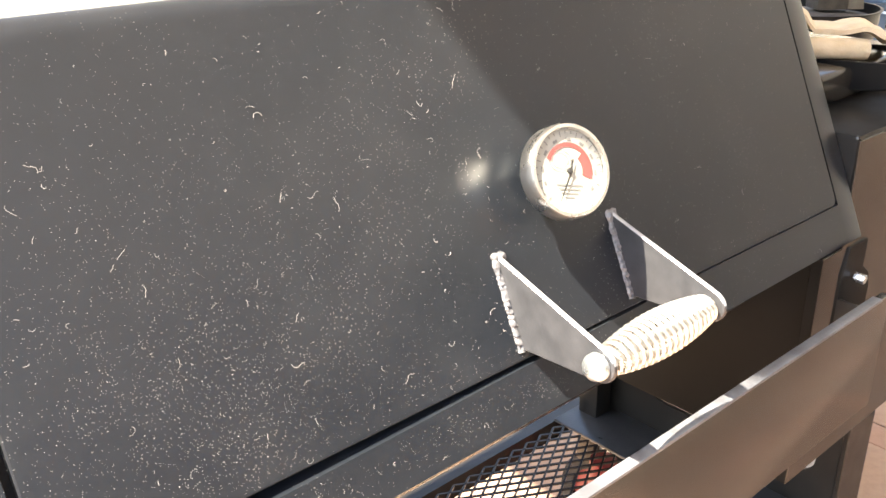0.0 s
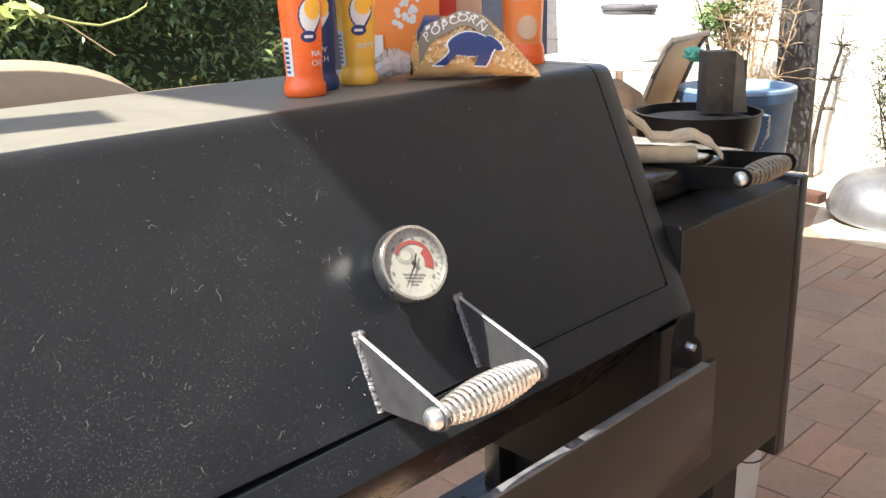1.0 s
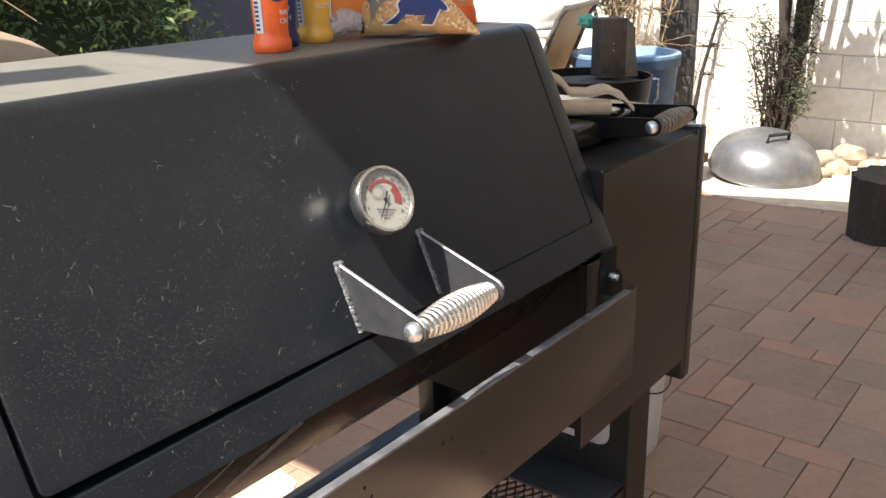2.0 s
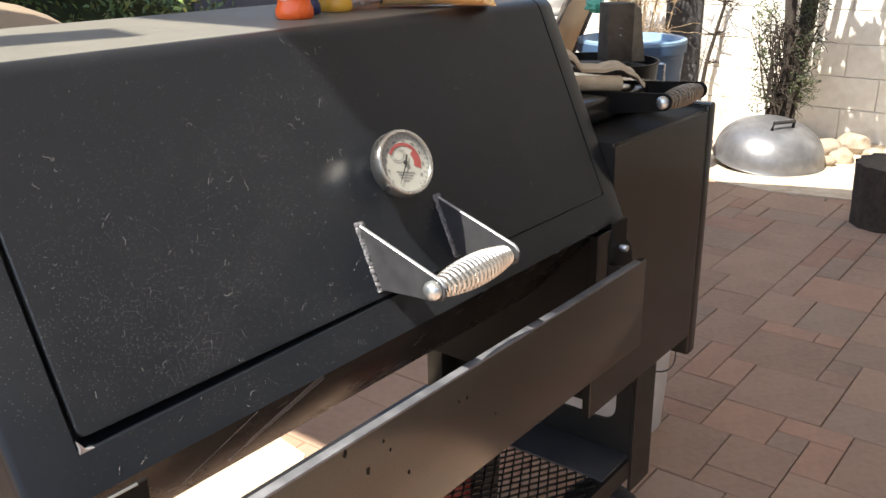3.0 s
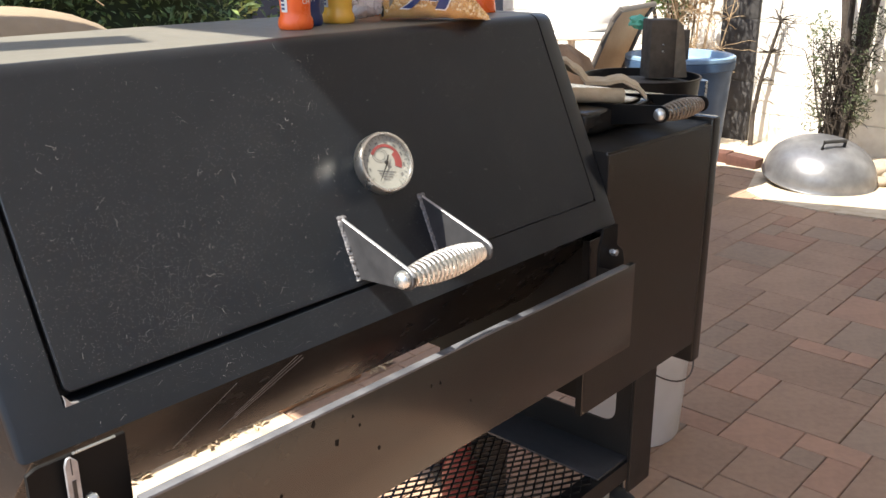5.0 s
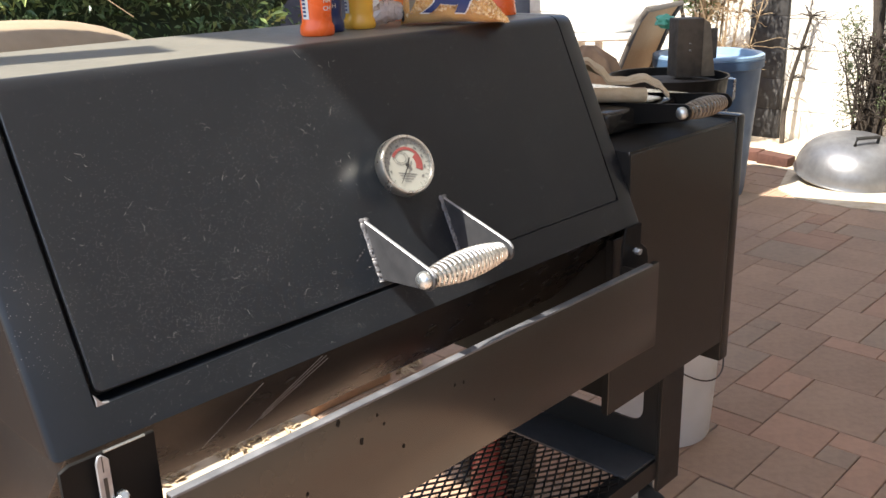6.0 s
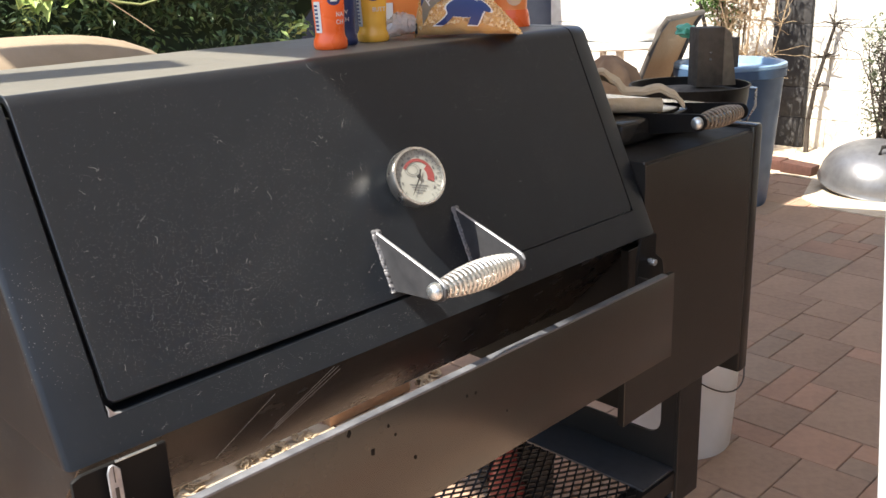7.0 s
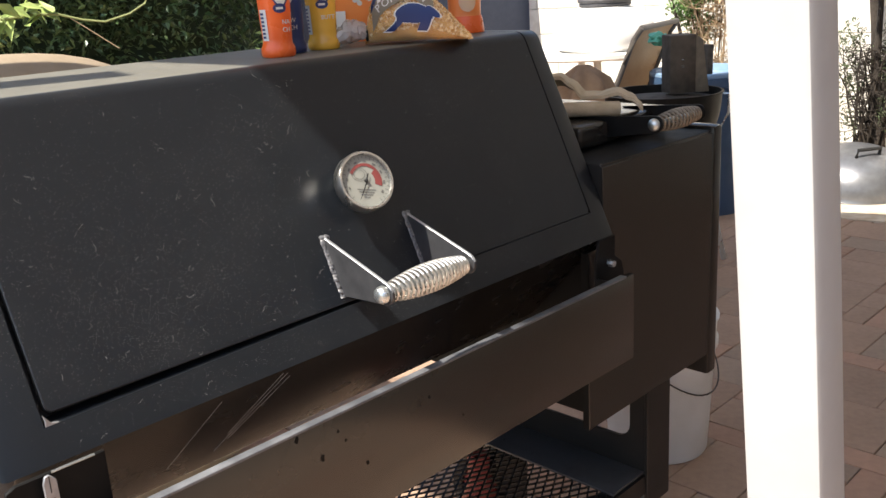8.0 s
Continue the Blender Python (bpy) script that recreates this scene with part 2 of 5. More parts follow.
def prism(bm, pts, axis, a, b, bevel=0.0, seg=2):
    """A closed outline, swept along an axis from a to b. Outline coordinates are the two other axes in order."""
    def co(p, c):
        return {"x": (c, p[0], p[1]), "y": (p[0], c, p[1]), "z": (p[0], p[1], c)}[axis]
    lo = [bm.verts.new(co(p, a)) for p in pts]
    hi = [bm.verts.new(co(p, b)) for p in pts]
    fs = [bm.faces.new(lo), bm.faces.new(hi[::-1])]
    k = len(pts)
    for i in range(k):
        fs.append(bm.faces.new((lo[i], hi[i], hi[(i + 1) % k], lo[(i + 1) % k])))
    bmesh.ops.recalc_face_normals(bm, faces=fs)
    if bevel:
        es = list({e for f in fs for e in f.edges})
        bmesh.ops.bevel(bm, geom=es, offset=bevel, segments=seg, affect="EDGES", profile=0.5)
    return bm


def lathe(bm, prof, seg=32, m=None, closed=False):
    """A profile of (radius, height) turned round z, then placed by m."""
    m = m or Matrix()
    rings = []
    for r, z in prof:
        if r < 1e-6:
            rings.append([bm.verts.new(m @ Vector((0, 0, z)))])
        else:
            rings.append([bm.verts.new(m @ Vector((r * math.cos(2 * math.pi * i / seg), r * math.sin(2 * math.pi * i / seg), z))) for i in range(seg)])
    for a, b in zip(rings, rings[1:]):
        for i in range(seg):
            j = (i + 1) % seg
            q = [a[i % len(a)], a[j % len(a)], b[j % len(b)], b[i % len(b)]]
            q = list(dict.fromkeys(q))
            if len(q) > 2:
                bm.faces.new(q)
    return bm


def tube(bm, pts, r, seg=8, taper=None):
    """A round tube along points; taper gives a radius factor at the end."""
    pts = [Vector(p) for p in pts]
    rings = []
    for i, p in enumerate(pts):
        d = (pts[min(i + 1, len(pts) - 1)] - pts[max(i - 1, 0)]).normalized()
        up = Vector((0, 0, 1)) if abs(d.z) < 0.9 else Vector((1, 0, 0))
        a = d.cross(up).normalized()
        b = d.cross(a)
        f = 1 if taper is None else 1 + (taper - 1) * i / max(1, len(pts) - 1)
        rings.append([bm.verts.new(p + (a * math.cos(2 * math.pi * k / seg) + b * math.sin(2 * math.pi * k / seg)) * r * f) for k in range(seg)])
    for a, b in zip(rings, rings[1:]):
        for k in range(seg):
            bm.faces.new((a[k], a[(k + 1) % seg], b[(k + 1) % seg], b[k]))
    bm.faces.new(rings[0][::-1])
    bm.faces.new(rings[-1])
    return bm


def finish(name, bm, mat, smooth=True, angle=35):
    bmesh.ops.recalc_face_normals(bm, faces=bm.faces)
    me = bpy.data.meshes.new(name)
    if smooth:
        for f in bm.faces:
            f.smooth = True
        for e in bm.edges:
            if len(e.link_faces) == 2 and e.calc_face_angle(0) > radians(angle):
                e.smooth = False
    bm.to_mesh(me)
    bm.free()
    for mm in (mat if isinstance(mat, (list, tuple)) else [mat]):
        me.materials.append(mm)
    return new(name, me)


def part(name, bm, mat, parent, label="", smooth=True, angle=35):
    ob = finish(name, bm, mat, smooth, angle)
    ob.parent = parent
    ob.matrix_parent_inverse = Matrix()
    if label:
        ob["label"] = label
    return ob


def thing(name, label, category, group="", kind=""):
    return tagged(new(name), label, category, group, kind)


def solid(name, bm, mat, label, category="", group="", kind="", smooth=True):
    return tagged(finish(name, bm, mat, smooth), label, category, group, kind)


def arc(cx, cy, r, a0, a1, n):
    return [(cx + r * math.cos(radians(a0 + (a1 - a0) * i / n)), cy + r * math.sin(radians(a0 + (a1 - a0) * i / n))) for i in range(n + 1)]


# ---- large structure: ground, wall, patio cover ----
bm = bm_new()
box(bm, -60, 60, -60, 60, -0.30, -0.012)
solid("ground", bm, JOINT, "sandy bedding ground under the pavers", "ground", kind="structure", smooth=False)

# Front edge follows the shade line, so pale sand lightens sunlit pavers there.
bm = bm_new()
prism(bm, [(4.75, -6.0), (4.52, 0.5), (4.42, 0.95), (4.35, 1.3), (4.37, 1.58), (4.48, 1.72), (4.92, 1.86), (4.98, 2.6), (5.2, 8.0), (16, 8.0), (16, -6.0)], "z", -0.02, 0.006)
solid("planting_bed", bm, SUNSAND, "pale sandy dirt bed along the white wall, widened to the shade line", "ground", kind="structure")

# The wall: courses of painted block with recessed joints.
WALL_X = 5.75
wall = solid("wall_east", box(bm_new(), WALL_X + 0.012, WALL_X + 0.2, -9, 9, -0.1, 2.3), WALLWHITE, "white painted concrete block garden wall", "wall", kind="structure")
bm = bm_new()
box(bm, -9, WALL_X, 4.4, 4.5, -0.1, 2.2)
solid("wall_north", bm, FENCEBLUE, "dark blue-grey board fence behind the hedge", "fence", kind="structure")
# Unseen wall added behind the camera to set the light reflected on the hood.
bm = bm_new()
box(bm, -14, 14, -4.4, -4.2, -0.1, 3.0)
solid("wall_south", bm, material("unseen_wall_grey", (0.27, 0.272, 0.274), 0.9, mix=(0.23, 0.231, 0.232), scale=20, bump=0.5, bump_scale=80), "unseen plain grey wall that closes the south and tones reflections", "wall", kind="structure")

# Patio cover, whose shade lies over the right half of the cooker.
ROOF_Z = 2.45
cover = thing("canopy", "white cloth canopy on slim white square legs", "canopy", kind="structure")
EDGE_X = 0.590 - (ROOF_Z - 1.15) * 0.535 / 0.845
# Roof is out of view; arms and tongue added to place shade, dim reflections.
bm = bm_new()
prism(bm, [(EDGE_X, 1.90), (1.2, 1.90), (1.2, 2.43), (2.55, 2.43), (2.62, 2.16), (3.36, 2.12), (3.36, 1.95), (2.73, 1.94), (3.0, 1.23), (3.2, 0.63), (7.0, 0.48), (7.0, -4.19), (EDGE_X + 1.25, -4.19), (EDGE_X, 0.70)], "z", ROOF_Z, ROOF_Z + 0.06)
part("roof_cloth", bm, CANOPY, cover, "unseen white cloth roof, outline bent to place shade", smooth=False)
# Unseen bar added overhead to cast the shade patch on the hood top.
bm = bm_new()
box(bm, -0.75, 0.0, -0.05, 0.05, 0, 0.03)
arm = part("shade_bar", bm, POSTWHITE, cover)
arm.matrix_basis = pose(0.466 - (ROOF_Z - 1.15) * 0.633, 0.896, ROOF_Z, 0, 0, -14)
POST_TURN = 4
PX, PY, PW = 0.2688, -0.1402, 0.0292
bm = bm_new()
box(bm, -PW / 2, PW / 2, -PW / 2, PW / 2, 0, ROOF_Z, 0.002)
post = part("post", bm, POSTWHITE, cover, "white painted square post")
post.matrix_basis = Matrix.Translation((PX, PY, 1.135)) @ Vector((0, 0, 1)).rotation_difference(Vector((-0.42 * 0.077, 0.86 * 0.077, 1))).to_matrix().to_4x4() @ pose(0, 0, -1.135, 0, 0, POST_TURN)

# ---- the cooker ----
X0, X1 = 0.172, 1.142
DX0, DX1 = 0.231, 1.107
YB, ZB = 0.523, 0.826
YT, ZT = 0.669, 1.150
YBK = 0.945
SL = (YT - YB) / (ZT - ZB)


def on_door(z):
    return YB + SL * (z - ZB)


def hood_outline(inset=0.0, zb=ZB):
    """Cross-section of the upper body in y and z, with a rounded front shoulder."""
    r = 0.022
    th = math.atan2(YT - YB, ZT - ZB)
    front = [(YB + SL * (zb - ZB), zb)]
    d = r * math.tan((math.pi / 2 - th) / 2)
    cx, cz = YT + d, ZT - r
    shoulder = arc(cx, cz, r, 180 - math.degrees(th), 90, 8)
    yb2 = 2 * (YT + YBK) / 2 - YB
    back = arc(YBK - d, cz, r, 90, math.degrees(th), 6) + [(yb2 - SL * (zb - ZB), zb)]
    pts = front + shoulder + back
    if inset:
        c = Vector(((YT + YBK) / 2, (ZB + ZT) / 2))
        out = []
        for y, z in pts:
            s = 1 if y > c.x else -1
            out.append((y - s * inset, min(z, ZT - inset)))
        pts = out
    return pts


def tint_by_facing(ob):
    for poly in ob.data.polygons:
        # Upward faces take the dust colour that also holds the sheen.
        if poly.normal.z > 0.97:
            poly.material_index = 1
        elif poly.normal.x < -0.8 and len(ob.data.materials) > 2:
            # Left-facing end, dimmed by its colour.
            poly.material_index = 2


cooker = thing("barbecue_smoker", "large black painted steel barbecue smoker with sloped hood, dusty front", "barbecue")
# end frames of the hood with rounded outer edges
bm = bm_new()
prism(bm, hood_outline(), "x", X0, DX0 - 0.006)
es = [e for e in bm.edges if all(abs(v.co.x - X0) < 1e-5 for v in e.verts)]
bmesh.ops.bevel(bm, geom=es, offset=0.008, segments=3, affect="EDGES", profile=0.5)
tint_by_facing(part("hood_end", bm, [BLACK, DUSTSHEEN, BLACKEND], cooker))
bm = bm_new()
prism(bm, hood_outline(), "x", DX1 - 0.001, X1)
es = [e for e in bm.edges if all(abs(v.co.x - X1) < 1e-5 for v in e.verts)]
bmesh.ops.bevel(bm, geom=es, offset=0.004, segments=2, affect="EDGES", profile=0.5)
tint_by_facing(part("hood_end", bm, [BLACK, DUSTSHEEN, BLACKEND], cooker))
# core behind the door gap
bm = bm_new()
prism(bm, hood_outline(0.026), "x", DX0 - 0.01, DX1 + 0.01)
part("hood_core", bm, SOOT, cooker)
# ledge strip below the door
DZ = 0.868
bm = bm_new()
ends = []
for x, z1 in ((DX0 - 0.0061, DZ - 0.0105), (0.45, DZ - 0.0072), (0.70, DZ - 0.0026), (0.85, DZ - 0.0010), (DX1 - 0.0009, DZ - 0.0008)):
    ends.append([bm.verts.new((x, y, z)) for y, z in ((YB, ZB), (YB + SL * (z1 - ZB), z1), (YB + SL * (z1 - ZB) + 0.022, z1), (YB + 0.022, ZB))])
bm.faces.new(ends[0])
bm.faces.new(ends[-1][::-1])
for a, b in zip(ends, ends[1:]):
    for k in range(4):
        bm.faces.new((a[k], b[k], b[(k + 1) % 4], a[(k + 1) % 4]))
bmesh.ops.recalc_face_normals(bm, faces=bm.faces)
part("door_ledge", bm, BLACK, cooker)
# lower body, narrowing towards its bottom
bm = bm_new()
yb2 = YT + YBK - YB
prism(bm, [(YB + 0.012, ZB - 0.002), (0.690, 0.655), (0.924, 0.655), (yb2 - 0.012, ZB - 0.002)], "x", X0 + 0.02, X1 - 0.01, 0.003)
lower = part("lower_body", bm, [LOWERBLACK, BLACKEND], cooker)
# The lower body's left end is dimmed by colour in the same way.
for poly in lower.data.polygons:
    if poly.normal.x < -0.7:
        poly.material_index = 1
# door plate: slope, shoulder and top in one bent sheet
full = hood_outline()
outer = [(YB + SL * (DZ - ZB), DZ)] + full[1:10] + [(YBK, ZT)]
T = 0.008
inner = []
for i, (y, z) in enumerate(outer):
    a = Vector(outer[max(i - 1, 0)])
    b = Vector(outer[min(i + 1, len(outer) - 1)])
    d = (b - a).normalized()
    inner.append((y + d.y * T, z - d.x * T))
bm = bm_new()
prism(bm, outer + inner[::-1], "x", DX0, DX1 - 0.0028)
corner = [e for e in bm.edges if abs(e.verts[0].co.x - e.verts[1].co.x) < 1e-6 and all(v.co.z < DZ + 0.006 for v in e.verts)]
bmesh.ops.bevel(bm, geom=corner, offset=0.008, segments=5, affect="EDGES", profile=0.5)
rim = [e for e in bm.edges if len(e.link_faces) == 2 and e.calc_face_angle(0) > 1.0]
bmesh.ops.bevel(bm, geom=rim, offset=0.0010, segments=1, affect="EDGES", profile=0.5)
door = part("hood_door", bm, [BLACK, DUSTSHEEN], cooker, "dusty black hood door with lint and hairs")
tint_by_facing(door)
bm = bm_new()
prism(bm, [(0.2262, DZ - 0.0125), (0.240, DZ - 0.0103), (0.2325, DZ - 0.0085), (0.2290, DZ - 0.003), (0.2262, DZ + 0.001), (0.2275, DZ - 0.006)], "y", on_door(DZ - 0.006) - 0.0018, on_door(DZ - 0.006) + 0.002)
part("corner_chip", bm, EDGE, cooker, "chipped bright corner")

# handle: two welded arms with a spring grip
HY, HZ = 0.470, 0.894


def handle_arm(name, x, zt, zb, yr_t, yr_b, hy, hz, parent, mat, tip_r=0.014):
    bm = bm_new()
    d = Vector((yr_t - hy, zt - hz)).normalized()
    tip = [(hy + tip_r * math.cos(a), hz + tip_r * math.sin(a)) for a in [math.atan2(d.x, -d.y) + k * math.pi * 0.92 / 10 for k in range(11)]]
    if (Vector(tip[0]) - Vector((yr_t, zt))).length > (Vector(tip[-1]) - Vector((yr_t, zt))).length:
        tip = tip[::-1]
    prism(bm, [(yr_t, zt)] + tip + [(yr_b, zb)], "x", x - 0.0023, x + 0.0023, 0.0007, 1)
    arm_ = part(name, bm, [mat, EDGE], parent, "steel arm with bare edges")
    for poly in arm_.data.polygons:
        if abs(poly.normal.x) < 0.9 and mat is ARM and poly.normal.z > 0.3:
            poly.material_index = 1
    return arm_


def coil(bm, x0, x1, y, z, r_end, r_mid, turns, wire):
    pts = []
    k = turns * 16
    for i in range(k + 1):
        u = i / k
        r = r_end + (r_mid - r_end) * math.sin(math.pi * u) ** 0.8
        a = 2 * math.pi * turns * u
        pts.append((x0 + (x1 - x0) * u, y + r * math.cos(a), z + r * math.sin(a)))
    tube(bm, pts, wire, 6)


def bolt(bm, x, y, z, r, side=-1):
    m = Matrix.Translation((x, y, z)) @ Euler((0, radians(90 * side), 0)).to_matrix().to_4x4()
    lathe(bm, [(0, 0.0105), (r * 0.5, 0.0098), (r * 0.85, 0.0075), (r, 0.004), (r, 0.0), (0, 0)], 20, m)


def grip(parent, xa, xb, zt, zb, yr_t, yr_b, hy, hz, mat, wire_mat, turns=18, wire=0.0020, r_end=0.0095, r_mid=0.0172, tip_r=0.014):
    for x in (xa, xb):
        handle_arm("handle_arm", x, zt, zb, yr_t, yr_b, hy, hz, parent, mat, tip_r)
    bm = bm_new()
    coil(bm, xa + 0.006, xb - 0.006, hy, hz, r_end, r_mid, turns, wire)
    part("spring_grip", bm, wire_mat, parent, "coiled spring grip")
    bm = bm_new()
    tube(bm, [(xa, hy, hz), (xb, hy, hz)], 0.005, 10)
    part("handle_rod", bm, ZINC, parent)
    bm = bm_new()
    bolt(bm, xa - 0.003, hy, hz, 0.0108)
    part("bolt", bm, ZINC, parent, "zinc dome bolt head")


ZT1, ZB1 = 0.946, 0.876
grip(cooker, 0.600, 0.739, ZT1, ZB1, on_door(ZT1), on_door(ZB1), HY, HZ, ARM, SPRING)
# weld beads down the arm roots
for xa in (0.600, 0.739):
    bm = bm_new()
    for sx in (-1, 1):
        loops = []
        for i in range(71):
            z = ZT1 + 0.002 + (ZB1 - ZT1 - 0.004) * i / 70
            r = 0.0040 + 0.0014 * noise.noise(Vector((xa * 50, sx * 3, z * 170))) + 0.0010 * noise.noise(Vector((xa * 50, sx * 7, z * 520)))
            if i in (0, 70):
                r = 0.0006
            loops.append([bm.verts.new((xa + sx * 0.0032 + r * math.cos(a), on_door(z) - r * math.sin(a) * (0.7 + 0.5 * noise.noise(Vector((a * 3, z * 300, sx)))), z + 0.0012 * noise.noise(Vector((a * 2, i * 0.7, sx)))))
                          for a in np.linspace(-0.3, math.pi + 0.3, 8)])
        for a, b in zip(loops, loops[1:]):
            for k in range(7):
                bm.faces.new((a[k], a[k + 1], b[k + 1], b[k]))
    part("weld_bead", bm, WELD, cooker, "rough grey weld bead")

# thermometer
DN = Vector((0, -math.cos(math.atan(SL)), math.sin(math.atan(SL)))).normalized()
DC = Vector((0.658, 0.5575, 1.0060))
DIAL_N = (DN + Vector((-0.16, 0, 0))).normalized()
MD = Matrix.Translation(DC) @ DIAL_N.to_track_quat("Z", "Y").to_matrix().to_4x4() @ Matrix.Rotation(radians(-13), 4, "Z")
gauge = thing("thermometer", "round chrome thermometer with white dial and red arc on the hood", "thermometer")
DR = 0.0375
back = (DC.y - on_door(DC.z)) * DN.y
bm = bm_new()
lathe(bm, [(0, -0.016), (DR * 0.93, -0.016), (DR, -0.012), (DR, 0.002), (DR * 0.97, 0.0045), (DR * 0.90, 0.0045), (DR * 0.88, 0.001)], 48, MD)
part("bezel", bm, CHROME, gauge, "polished chrome bezel")
bm = bm_new()
lathe(bm, [(0, 0.0), (DR * 0.89, 0.0)], 48, MD)
face = part("dial_face", bm, DIALWHITE, gauge, "off-white dial face")
bm = bm_new()
lathe(bm, [(0, -back - 0.004), (0.016, -back - 0.004), (0.016, -back + 0.006), (0.013, -back + 0.009), (0.013, -0.012), (0, -0.012)], 32, MD)
part("collar", bm, BLACKGLOSS, gauge, "black painted threaded collar")
bm = bm_new()
lathe(bm, [(0.010, -0.034), (0.0225, -0.034), (0.025, -0.031), (0.025, -0.020), (0.0225, -0.017), (0.010, -0.017)], 6, MD)
part("nut", bm, ZINC, gauge, "bright hexagonal nut", smooth=False)


def dial_arc(bm, r0, r1, a0, a1, h, n=20):
    lo = [bm.verts.new(MD @ Vector((r0 * math.cos(radians(a)), r0 * math.sin(radians(a)), h))) for a in np.linspace(a0, a1, n)]
    hi = [bm.verts.new(MD @ Vector((r1 * math.cos(radians(a)), r1 * math.sin(radians(a)), h))) for a in np.linspace(a0, a1, n)]
    for i in range(n - 1):
        bm.faces.new((lo[i], hi[i], hi[i + 1], lo[i + 1]))


bm = bm_new()
dial_arc(bm, DR * 0.50, DR * 0.60, 50, 158, 0.0006)
dial_arc(bm, DR * 0.34, DR * 0.60, -14, 50, 0.0006)
part("red_arc", bm, DIALRED, face, "red temperature arc")
bm = bm_new()
for k in range(28):
    a = -50 + k * 280 / 27
    dial_arc(bm, DR * (0.72 if k % 3 == 0 else 0.78), DR * 0.84, a - 0.8, a + 0.8, 0.0006, 2)
part("tick_marks", bm, DIALINK, face)
bm = bm_new()
for a, w in ((205, 7), (180, 9), (150, 10), (120, 10), (90, 10), (60, 10), (30, 10), (0, 10), (-30, 9)):
    dial_arc(bm, DR * 0.64, DR * 0.70, a - w / 2, a + w / 2, 0.0006, 4)
for k, w in ((0, 0.34), (1, 0.28), (2, 0.22), (3, 0.12)):
    y = -DR * (0.30 + 0.085 * k)
    v = [bm.verts.new(MD @ Vector((sx * DR * w, y + sy * 0.0005, 0.0006))) for sx, sy in ((-1, -1), (1, -1), (1, 1), (-1, 1))]
    bm.faces.new(v)
for r0, r1 in ((0.150, 0.165), (0.215, 0.230)):
    ring = [[bm.verts.new(MD @ Vector((DR * (-0.22 + r * 1.25 * math.cos(a)), DR * (0.20 + r * math.sin(a)), 0.0006))) for a in np.linspace(0, 2 * math.pi, 25)] for r in (r0, r1)]
    for k in range(24):
        bm.faces.new((ring[0][k], ring[1][k], ring[1][k + 1], ring[0][k + 1]))
part("numerals", bm, DIALINK, face)
bm = bm_new()
v = [bm.verts.new(MD @ Vector(p)) for p in ((0.0020, 0.009, 0.0022), (0.0038, 0.009, 0.0022), (0.0012, -0.003, 0.0022), (-0.0095, -DR * 0.66, 0.0022), (-0.0102, -DR * 0.66, 0.0022), (-0.0010, -0.003, 0.0022))]
bm.faces.new(v)
lathe(bm, [(0, 0.0036), (0.0022, 0.0030), (0.0022, 0.0006)], 14, MD)
part("needle", bm, INK, gauge, "thin black needle")

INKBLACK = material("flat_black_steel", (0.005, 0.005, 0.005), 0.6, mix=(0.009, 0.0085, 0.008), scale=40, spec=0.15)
# front shelf plate, folded down, with its hinge brackets
shelf = thing("folding_front_shelf", "folded-down black steel front shelf with scuffed bright top edge", "shelf")
PYF, PZ0, PZ1 = 0.474, 0.628, 0.773
bm = bm_new()
box(bm, 0.255, 1.126, PYF, PYF + 0.010, PZ0, PZ1, 0.0015)
part("shelf_plate", bm, BLACKGLOSS, shelf)
bm = bm_new()
box(bm, 0.256, 1.105, PYF - 0.0005, PYF + 0.011, PZ1 - 0.0025, PZ1 + 0.0012, 0.001)
part("top_edge", bm, RAIL, shelf, "worn bare steel edge")
# Left plate reaches past the bracket, blacking out the lower body's end.
for xa, outline in ((0.215, [(0.172, 0.70), (0.172, 0.822), (0.182, 0.8265), (0.266, 0.8265), (0.266, 0.70)]),
                    (1.075, [(1.075, 0.70), (1.075, 0.80), (1.085, 0.831), (1.127, 0.831), (1.127, 0.797), (1.146, 0.783), (1.152, 0.765), (1.152, 0.70)])):
    bm = bm_new()
    prism(bm, outline, "y", 0.510, 0.515, 0.001, 1)
    part("hinge_bracket", bm, INKBLACK, shelf, "flat black bracket plate")
    bm = bm_new()
    box(bm, xa, xa + 0.005, PYF + 0.01, 0.512, 0.70, 0.770, 0.001)
    part("hinge_web", bm, BLACK2, shelf)
bm = bm_new()
prism(bm, [(0.202, 0.735), (0.202, 0.822), (0.2045, 0.829), (0.2085, 0.8295), (0.2145, 0.823), (0.2145, 0.735)], "y", 0.500, 0.503, 0.0006, 1)
part("slotted_link", bm, EDGE, shelf, "galvanised slotted link")
bm = bm_new()
box(bm, 0.2065, 0.2100, 0.4994, 0.4999, 0.755, 0.806)
box(bm, 0.2074, 0.2082, 0.4994, 0.4999, 0.812, 0.8285)
part("link_slot", bm, INK, shelf)
bm = bm_new()
tube(bm, [(0.196, 0.498, 0.775), (0.226, 0.498, 0.783)], 0.0035, 8)
tube(bm, [(0.218, 0.498, 0.781), (0.224, 0.498, 0.7825)], 0.0065, 6)
part("bolt", bm, ZINC, shelf)
bm = bm_new()
tube(bm, [(1.104, 0.508, 0.791), (1.104, 0.496, 0.790)], 0.0055, 6)
part("bolt", bm, ZINC, shelf)
bm = bm_new()
tube(bm, [(0.214, 0.509, 0.827), (0.255, 0.509, 0.827)], 0.0013, 6)
part("bright_edge", bm, ZINC, shelf, "bare steel edge of the bracket")
r9 = random.Random(14)
